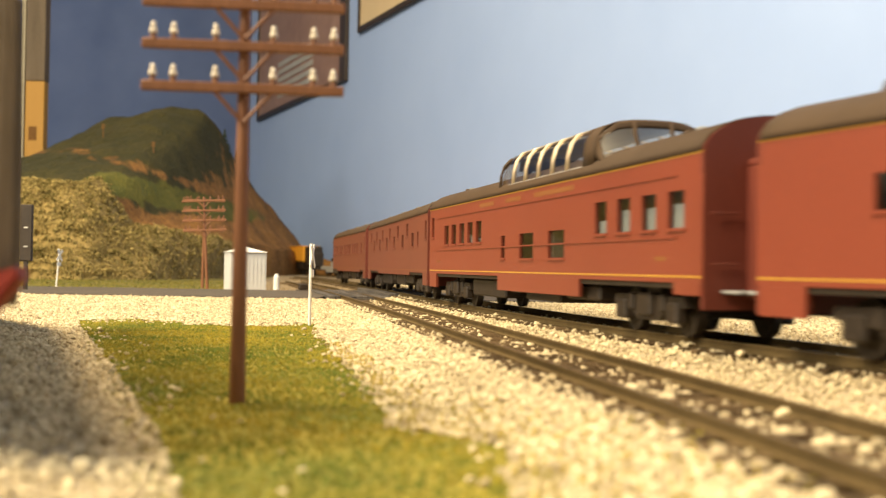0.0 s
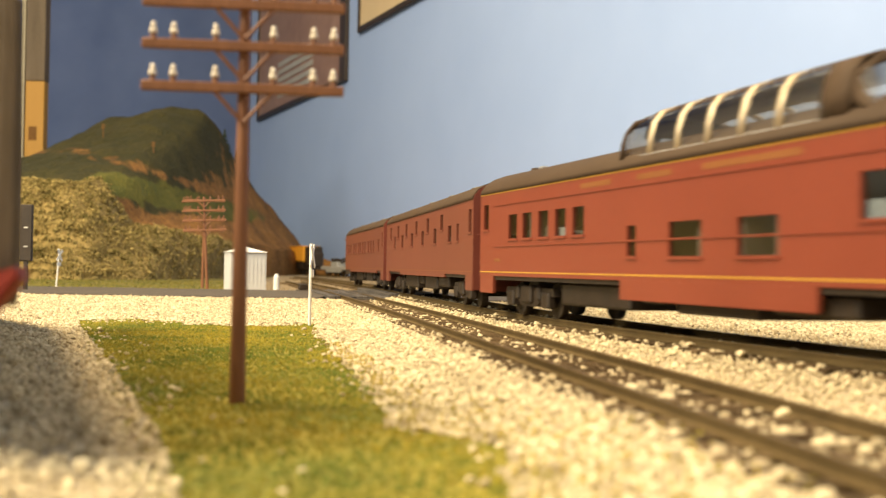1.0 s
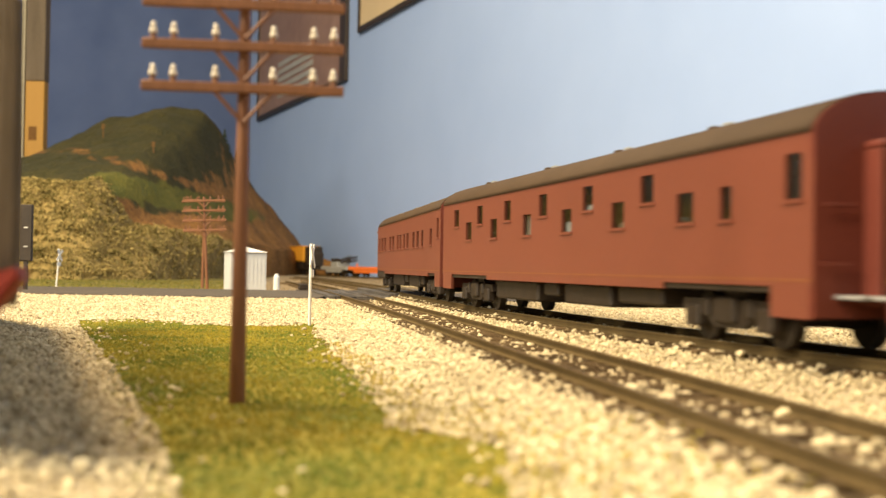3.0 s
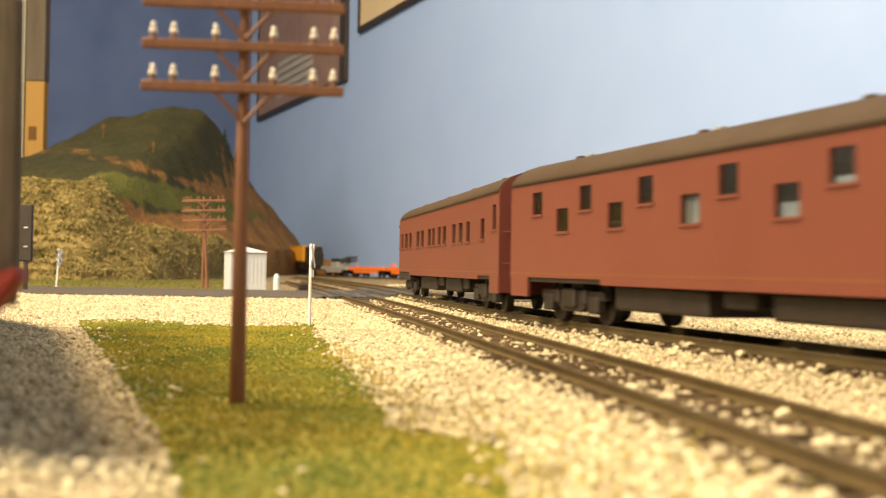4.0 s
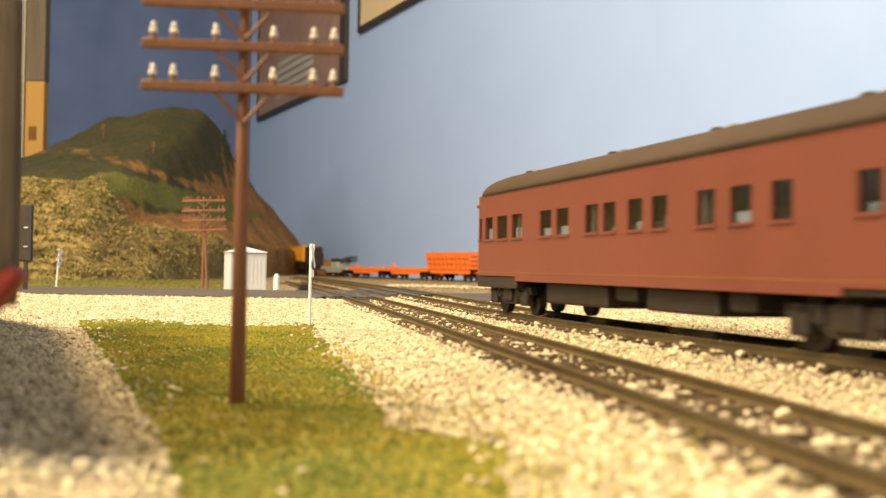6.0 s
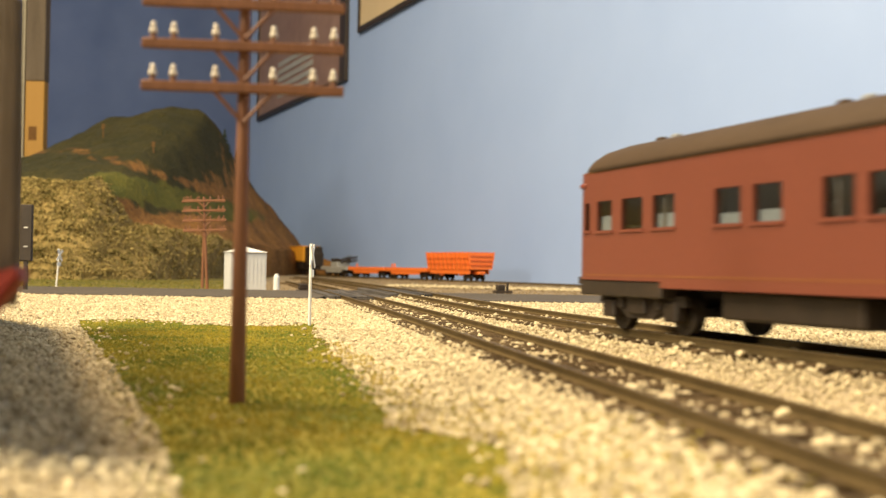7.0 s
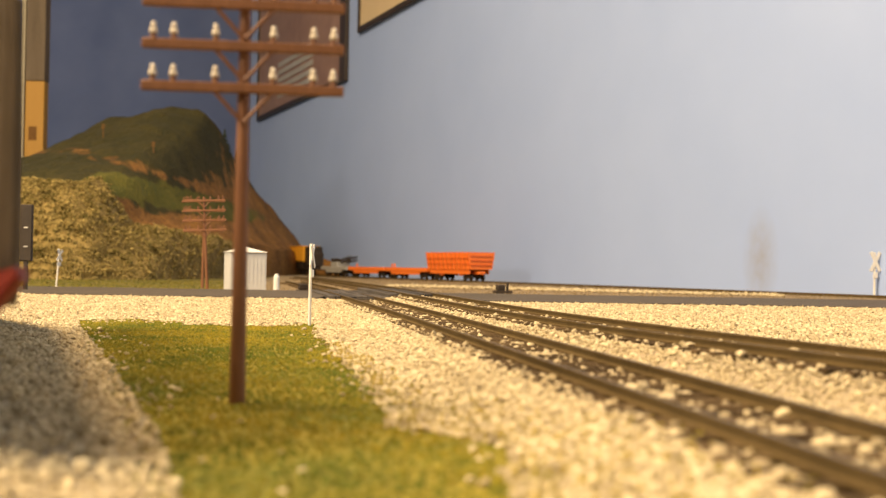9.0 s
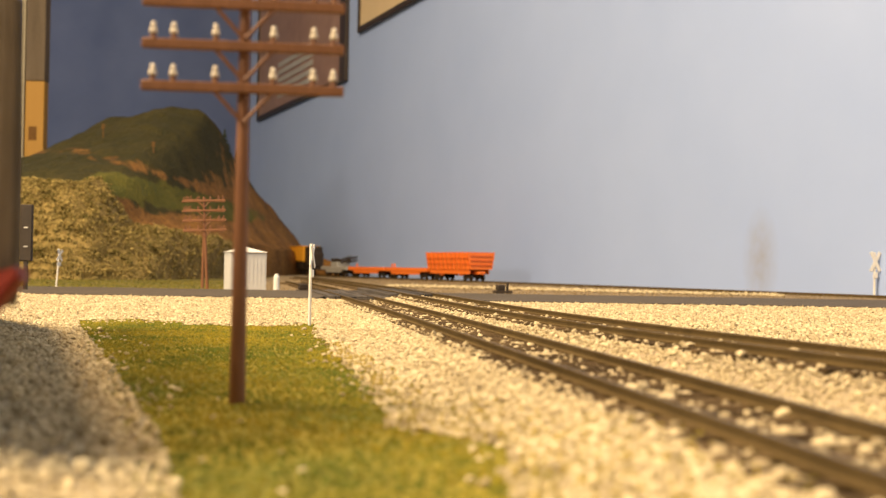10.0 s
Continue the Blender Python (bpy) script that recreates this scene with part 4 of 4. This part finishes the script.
def hill():
    ridge_x = (-1400, -760, -703, -647, -620, -592, -564, -531, -503, -460, -418, -404, -391, -381, -360, -335, -303, -262, -240, -60)
    ridge_z = (130, 150, 168, 199, 222, 240, 255, 261, 268, 277, 276, 266, 243, 210, 160, 124, 78, 14, -8, -8)
    cliff_x = (-1100, -520, -440, -420, -400, -360, -317, -262, -160, -100)
    cliff_z = (118, 116, 114, 96, 62, 56, 50, 40, 0, -8)
    xs = np.concatenate([np.arange(-1250, -640, 8.0), np.arange(-640, -200, 4.5)])
    fs = np.concatenate([np.linspace(0, 0.22, 26), np.linspace(0.22, 1.0, 55)[1:], np.linspace(1.0, 1.5, 18)[1:]])
    X, Fr = np.meshgrid(xs, fs)
    zr, zc = np.interp(X, ridge_x, ridge_z), np.interp(X, cliff_x, cliff_z)
    foot = np.interp(X, (-1250, -420, -360, -330, -303, -262, -60), (1330, 1330, 1400, 1560, 1900, 2250, 2300))
    crest = np.interp(X, (-480, -405, -385, -360, -335, -303, -262), (1930, 1960, 2060, 2180, 2260, 2350, 2400))
    Y = foot + Fr * (crest - foot)
    t = np.clip(Fr / 0.22, 0, 1)
    u = np.clip((Fr - 0.22) / 0.78, 0, 1)
    Z = -7 + (zc + 7) * (1 - (1 - t) ** 2.2) + np.maximum(zr - zc, -zc) * (u ** 1.15)
    Z = np.where(Fr > 1, Z * np.clip(1 - (Fr - 1) * 2.4, 0, 1) - 8 * np.clip((Fr - 1) * 2.4, 0, 1), Z)
    N = np.array([[noise.fractal(Vector((x * 0.018, y * 0.018, z * 0.03)), 0.9, 2.0, 5) for x, y, z in zip(a, b, c)] for a, b, c in zip(X, Y, Z)])
    B = np.array([[noise.noise(Vector((x * 0.05, y * 0.05, z * 0.06 + 4))) for x, y, z in zip(a, b, c)] for a, b, c in zip(X, Y, Z)])
    edge = np.clip(Fr * 25, 0, 1)
    rocky = (Fr < 0.235) & (X < -318)
    Z = Z + edge * N * np.where(rocky, 9, 5)
    Y = Y + edge * np.where(rocky, B * 16 + N * 10, B * 4)
    v = np.stack([X, Y, Z], -1).reshape(-1, 3) * MM
    nx, ny = len(xs), len(fs)
    i = (np.arange(ny - 1)[:, None] * nx + np.arange(nx - 1)[None]).reshape(-1)
    f = np.stack([i, i + 1, i + nx + 1, i + nx], -1)
    me = bpy.data.meshes.new("hill")
    me.from_pydata(v.tolist(), [], f.tolist())
    me.materials.append(M_COVER)

    def band(v, c, w):
        return np.clip(1.0 - np.abs(v - c) / w, 0, 1)

    earth = 0.55 * band(Z, np.interp(X, (-620, -540, -480, -375), (176, 180, 163, 134)), 13) * (Fr > 0.24) + 1.1 * band(Z, 66, 22) * (Fr > 0.2) * (X > -430) + 1.3 * np.clip((X + 400) / 70, 0, 1) * (Fr < 0.99) + 1.2 * band(Fr, 0.26, 0.07) * (X > -430)
    rock = np.where(rocky, 1.2, 0.0)
    terrace = 1.7 * band(Z, np.interp(X, (-470, -400, -330), (124, 112, 96)), 24) * (Fr > 0.22) * np.clip((X + 470) / 30, 0, 1) * np.clip((-325 - X) / 25, 0, 1)
    rgba = np.stack([np.clip(earth, 0, 1), rock, np.clip(terrace, 0, 1), np.ones_like(X)], -1).reshape(-1, 4)
    cover = me.attributes.new("cover", "FLOAT_COLOR", "POINT")
    cover.data.foreach_set("color", rgba.astype(np.float32).reshape(-1))
    for p in me.polygons:
        p.use_smooth = True
    ob = tagged(new("hill", me), "steep model hill with green turf, brown earth and rock face", "hill", kind="structure")
    # lichen clumps over the rock face
    rng = np.random.default_rng(3)
    pts, sz = [], []
    r = np.argwhere(rocky)
    for a, b in r[rng.integers(0, len(r), 34000)]:
        pts.append((X[a, b] + rng.uniform(-5, 5), Y[a, b] - 1.5 + rng.uniform(-3, 2), Z[a, b] + rng.uniform(-4, 4)))
        sz.append(rng.uniform(0.7, 1.5) if rng.random() < 0.95 else rng.uniform(1.5, 2.6))
    scatter("lichen_clumps", pts, sz, M_CLUMP, "pale yellow lichen clumps on the rock face", "lichen", 0.9)


hill()


def fir(x, y, z, tall, label):
    root = thing("fir_tree", at(x, y, z), label, "tree", "small dark firs")
    bm = bmesh.new()
    rod(bm, (0, 0, -4), (0, 0, tall * 0.95), tall * 0.03, tall * 0.008, 7)
    part("trunk", bm, M_POLE, root)
    bm = bmesh.new()
    rng = random.Random(int(x))
    for k in range(220):
        h = rng.random() ** 0.8
        r = tall * 0.32 * (1 - h) + 0.6
        a = rng.uniform(0, 6.283)
        zc = tall * (0.12 + 0.88 * h)
        p = Vector((math.cos(a) * r, math.sin(a) * r, zc - r * 0.35))
        rod(bm, (0, 0, zc), p, tall * 0.03, 0.15, 4)
    part("crown", bm, M_TREE, root)


fir(-392, 2060, 195, 60, "dark blue-green fir at the hill's crest")
fir(-378, 2110, 172, 52, "dark fir below the hill's crest")


def hill_pole(x, y, z, label):
    root = thing("hill_pole", at(x, y, z), label, "pole", "thin poles on the hill")
    bm = bmesh.new()
    rod(bm, (0, 0, -6), (0, 0, 36), 1.0, 0.7, 8)
    part("shaft", bm, M_EARTH, root)
    for z in (29, 33):
        part("arm", boxed(-3.5, 3.5, -0.6, 0.6, z, z + 1), M_EARTH, root)


hill_pole(-428, 1700, 158, "thin brown pole on the green hillside")
hill_pole(-520, 1760, 190, "thin brown pole near the hill's crest")

# ------------------------------------------------------------ wall pictures and the post behind the hill


def picture(y_far, y_near, z0, z1, label, bars):
    a = math.degrees(math.atan(0.42))
    ln = (y_far - y_near) / math.cos(math.radians(a))
    root = thing("framed_picture", at(wall_x(y_near), y_near, 0, a), label, "framed picture", "pictures on the blue wall")
    t, d, near = 12.0, 9.0, 40.0
    for x, (p, q, r, s) in (("a", (0, near, z0, z1)), ("b", (ln - t, ln, z0, z1)), ("c", (near, ln - t, z0, z0 + t)), ("d", (near, ln - t, z1 - t, z1))):
        part("frame_rail", boxed(-d, -0.5, p, q, r, s, 1.5), M_FRAME, root)
    part("print", boxed(-6, -1, near, ln - t, z0 + t, z1 - t), M_POSTER if bars else M_MAT, root)
    if bars:
        for k in range(5):
            part("caption_bar", boxed(-7.2, -6.1, ln * 0.32, ln * 0.72, z0 + 34 + k * 19, z0 + 46 + k * 19), M_BAR, root, "grey caption bar")
    else:
        part("inner_print", boxed(-7.2, -6.1, t + 60, ln - t - 60, z0 + t + 60, z1 - t - 60), M_POSTER, root)


picture(3095, 2390, 398, 990, "dark-framed brown poster hanging on the blue wall", True)
picture(2320, 1500, 482, 1000, "dark-framed picture with cream mount on the blue wall", False)


def ochre_post():
    root = thing("wooden_post", at(-788, 2230, -8), "ochre and grey wooden post behind the hill", "post")
    part("post_lower", boxed(-18, 18, -12, 12, 0, 369, 1), M_OCHRE, root, "ochre painted wood")
    part("post_upper", boxed(-18.5, 18.5, -14, 14, 369, 1200, 1), M_GREYWOOD, root, "grey bare wood")
    part("post_trim", boxed(-31, -21.5, -10, 10, 0, 1200, 1), M_CREAM, root, "cream trim strip")
    part("notice", boxed(-10, 5, -13, -12.1, 255, 281), M_EARTH, root)


ochre_post()


def parked_boxcar():
    a = math.degrees(math.atan(0.365))
    root = thing("parked_boxcar", at(-45.6, 125, -3.7, a), "weathered grey boxcar parked on the gravel bank", "freight car")
    body = part("car_body", boxed(-34, -0.9, 0.8, 252, 13, 47.5, 0.4), M_GREYWOOD, root)
    for k in range(37):
        part("side_post", boxed(-0.9, -0.2, 3 + k * 6.8, 4.6 + k * 6.8, 13, 47, 0.1), M_GREYWOOD, body)
    for x in (-33.5, -2.6):
        part("corner_post", boxed(x, x + 1.8, 0.0, 0.75, 13, 47.5, 0.15), M_GREYWOOD, body)
    for k in range(7):
        part("end_rib", boxed(-31.5, -3, 0.2, 0.75, 15.5 + k * 4.7, 17.0 + k * 4.7, 0.2), M_GREYWOOD, body)
    part("door_rail", boxed(-0.2, 0.35, 70, 180, 15, 16, 0.1), M_BLACK, body)
    for yc in (26, 226):
        bm = bmesh.new()
        for x0 in (-28.6, -7.4):
            box(bm, x0, x0 + 1.5, yc - 11, yc + 11, 2.6, 7, 0.5)
        box(bm, -28, -6, yc - 3, yc + 3, 5, 13.1)
        t = part("truck_frame", bm, M_BLACK, root)
        for dy in (-8, 8):
            bm = bmesh.new()
            for x in (-25.8, -8.2):
                rod(bm, (x - 1.1, yc + dy, 4.6), (x + 1.1, yc + dy, 4.6), 4.6, 4.6, 16)
            rod(bm, (-26, yc + dy, 4.6), (-8, yc + dy, 4.6), 1, 1, 8)
            part("wheel_set", bm, M_BLACK, t)


parked_boxcar()


def black_board():
    root = thing("signal_mast", at(-264.5, 735, -3.6), "black signal mast with pale marks beside the road", "signal mast")
    part("target", boxed(-4.0, 4.0, -1.5, 1.5, 18, 54, 0.5), M_BLACK, root)
    for z in (27, 39):
        part("pale_mark", boxed(-1, 1.4, -1.8, -1.55, z, z + 0.6), M_WHITE, root)
    part("mast", boxed(-1.2, 1.2, -1, 1, 0, 18), M_BLACK, root)


black_board()


def red_plough():
    root = thing("red_plough", at(-48.0, 122.5, -4.6, 0), "red plough blade of a toy vehicle on gravel, shadow in its colour", "toy plough")
    bm = bmesh.new()
    o = [(-12, 3.5), (-3.5, 4.5), (4.6, 14.4), (4.3, 15.4), (-2, 13.5), (-12, 13.5)]
    a = [bm.verts.new((x, -3, z + 3)) for x, z in o]
    b = [bm.verts.new((x, 0.5, z + 3)) for x, z in o]
    for k in range(6):
        bm.faces.new((a[k - 1], a[k], b[k], b[k - 1]))
    bm.faces.new(a)
    bm.faces.new(b)
    bmesh.ops.bevel(bm, geom=list(bm.edges), offset=0.5, segments=2, affect="EDGES")
    part("blade", bm, M_REDTOY_SHADED, root)
    part("skid", boxed(-11, -6, -2.5, 0, -0.2, 6.6, 0.3), M_REDTOY_SHADED, root)


red_plough()



def loose_stone(x, y, z, size, label):
    bm = bmesh.new()
    bmesh.ops.create_icosphere(bm, subdivisions=2, radius=1)
    for v in bm.verts:
        k = 1 + 0.28 * noise.noise(v.co * 1.4 + Vector((x, y, 0)))
        v.co = Vector((v.co.x * size[0], v.co.y * size[1], v.co.z * size[2])) * k
    ob = part("loose_stone", bm, M_BALLAST)
    ob.matrix_world = at(x, y, z, 20)
    tagged(ob, label, "stone", "large loose stones")


loose_stone(46.5, 154, -4.4, (2.5, 1.6, 1.1), "large pale loose stone lying between the rails")
loose_stone(42.5, 128, -4.6, (1.5, 1.2, 0.9), "pale loose stone lying between the rails")
loose_stone(50.5, 141, -4.4, (1.6, 1.2, 1.0), "pale loose stone lying beside the rail")
loose_stone(33.5, 172, -4.6, (1.7, 1.3, 0.9), "pale loose stone lying between the ties")

# ------------------------------------------------------------ ballast stones and turf


def spread(n, x0, x1, y0, y1, seed, power=1.0):
    rng = np.random.default_rng(seed)
    return rng.uniform(x0, x1, n), y0 + (y1 - y0) * rng.random(n) ** power, rng


def ballast():
    def put(name, x, y, rng, lo, hi, keep, label, near=True, lift=0.5):
        x, y = x[keep], y[keep]
        s = rng.uniform(lo, hi, len(x)) * np.where(rng.random(len(x)) < 0.10, 1.5, 1.0)
        z = height(x, y) + s * lift
        scatter(name, np.stack([x, y, z], -1), s, M_BALLAST, label, "ballast", 0.75, near)

    def clear(x, y):
        dm, dn = np.abs(off(MAIN, x, y)), np.abs(off(NEAR, x, y))
        return (dm > 10.5) & (dn > 10.5)

    x, y, r = spread(150000, -70, 70, 70, 470, 11)
    k = (~grassy(x, y)) & (x > right_toe(y) - 6) & (off(NEAR, x, y) < -11 - 4 * r.random(len(x)))
    put("shoulder_ballast", x, y, r, 0.26, 0.60, k, "loose pale ballast stones beside the track")
    x, y, r = spread(120000, -60, 130, 80, 650, 12)
    k = (off(NEAR, x, y) > 11.5) & (off(MAIN, x, y) < -11.5 - 4 * r.random(len(x)))
    put("middle_ballast", x, y, r, 0.25, 0.56, k, "pale ballast stones between the two tracks")
    x, y, r = spread(140000, -330, 20, 410, 652, 13)
    k = (~grassy(x, y)) & (off(NEAR, x, y) < -11)
    put("roadside_ballast", x, y, r, 0.34, 0.72, k, "pale ballast stones along the road", False)
    x, y, r = spread(150000, 20, 420, 180, 652, 14)
    k = (off(MAIN, x, y) > 10.8)
    put("field_ballast", x, y, r, 0.38, 0.82, k, "pale ballast stones spread up to the road", False)
    x, y, r = spread(60000, -190, 10, 60, 450, 15)
    k = (x < left_toe(y) + 3) & (x > left_toe(y) - 70)
    put("bank_ballast", x, y, r, 0.28, 0.62, k, "pale ballast stones on the bank")
    x, y, r = spread(26000, -40, 110, 70, 650, 16)
    dn, dm = np.abs(off(NEAR, x, y)), np.abs(off(MAIN, x, y))
    k = ((dn < 15) | (dm < 14)) & ~((np.abs(dn - 8.8) < 1.6) | (np.abs(dm - 8.8) < 1.6)) & (r.random(len(x)) < np.where((dn < 8) & (y > 200), 0.3, 0.55))
    put("track_ballast", x, y, r, 0.32, 0.8, k, "scattered ballast stones between the ties", True, 0.9)
    x, y, r = spread(40000, -60, 300, 930, 1230, 17)
    k = (np.abs(y - 1134 + 0.545 * x) < 34 * (1 - np.abs(x - 110) / 420)) & (x > -55) & (x < 285)
    put("siding_ballast", x, y, r, 0.8, 1.5, k, "pale ballast strip beyond the road", False, 0.6)
    x, y, r = spread(5200, -165, 10, 90, 460, 18)
    k = grassy(x, y) & ((x < left_toe(y) + 20 * r.random(len(x)) ** 3) | (x > right_toe(y) - 10 * r.random(len(x)) ** 2) | (y > 432 - 14 * r.random(len(x)) ** 2))
    put("stray_ballast", x, y, r, 0.3, 0.62, k, "stray ballast stones in the turf edge")


    # dirt crumbs over the ground beyond the road
    x, y, r = spread(16000, -200, 420, ROAD1 + 4, 1700, 19)
    k = (off(SIDING, x, y) < 60) & ~grassy(x, y) & (np.abs(np.abs(off(MAIN, x, y)) - 8.8) > 2) & (np.abs(np.abs(off(NEAR, x, y)) - 8.8) > 2)
    x, y = x[k], y[k]
    scatter("dirt_crumbs", np.stack([x, y, height(x, y)], -1), r.uniform(0.5, 1.3, len(x)), M_TRACK_BED, "brown dirt crumbs beyond the road", "dirt", 0.6, False)


ballast()


def turf():
    x, y, r = spread(95000, -165, 20, 80, 475, 21)
    k = grassy(x, y)
    x, y = x[k], y[k]
    s = r.uniform(0.16, 0.42, len(x))
    scatter("turf", np.stack([x, y, height(x, y) + 0.1], -1), s, M_GRASS, "mottled green and yellow ground foam turf", "grass", 0.9, False)
    # foam crumbs drifted over the ballast at the turf's edge
    x, y, r = spread(42000, -60, 60, 80, 330, 23)
    reach = np.interp(y, (80, 160, 200, 330), (30, 24, 9, 3)) * r.random(len(x)) ** 1.6
    k = ~grassy(x, y) & (x > right_toe(y) - 4) & (x < right_toe(y) + 2 + reach) & (r.random(len(x)) < 0.8)
    x, y = x[k], y[k]
    scatter("turf_crumbs", np.stack([x, y, height(x, y) + r.uniform(0.3, 0.95, len(x))], -1), r.uniform(0.16, 0.38, len(x)), M_CRUMB, "yellow-green foam crumbs strewn over the ballast", "grass", 0.9, False)
    x, y, r = spread(14000, -900, 0, ROAD1 + 6, 1380, 22)
    k = grassy(x, y)
    x, y = x[k], y[k]
    scatter("far_turf", np.stack([x, y, height(x, y)], -1), r.uniform(0.6, 1.6, len(x)), M_FARGRASS_SHADED, "green turf beyond the road", "grass", 0.6, False)


turf()

# ------------------------------------------------------------ movement


def tail_at(t):
    """Way still to go, in mm along the main track, for the origin of the last car."""
    d = t - 8
    return 0.1043 * d ** 3 + 1.4335 * d ** 2 - 101.0109 * d + 19.7663


def motions():
    for i, car in enumerate((coach, sleeper, domecar, front)):
        shift = LONG - COACH if i == 0 else 0.0
        rows = []
        for k in range(41):
            t = k * 0.25
            s0 = tail_at(t) - i * (LONG + GAP)
            xa, ya, _ = main_line(s0 - 38.0)
            xb, yb, _ = main_line(s0 - (LONG - 38.0))
            a = math.atan2(yb - ya, xb - xa)
            back = 38.0 - shift
            rows.append((t, at(xa - back * math.cos(a), ya - back * math.sin(a), 0, math.degrees(a))))
        walk(car, rows)
    for w, x in WHEEL_SETS:
        rows = []
        for k in range(151):
            t = k / 15
            rows.append((t, at(x, 0, 5.2) @ pose(0, 0, 0, 0, math.degrees((tail_at(0) - tail_at(t)) / 5.2), 0)))
        walk(w, rows)


motions()
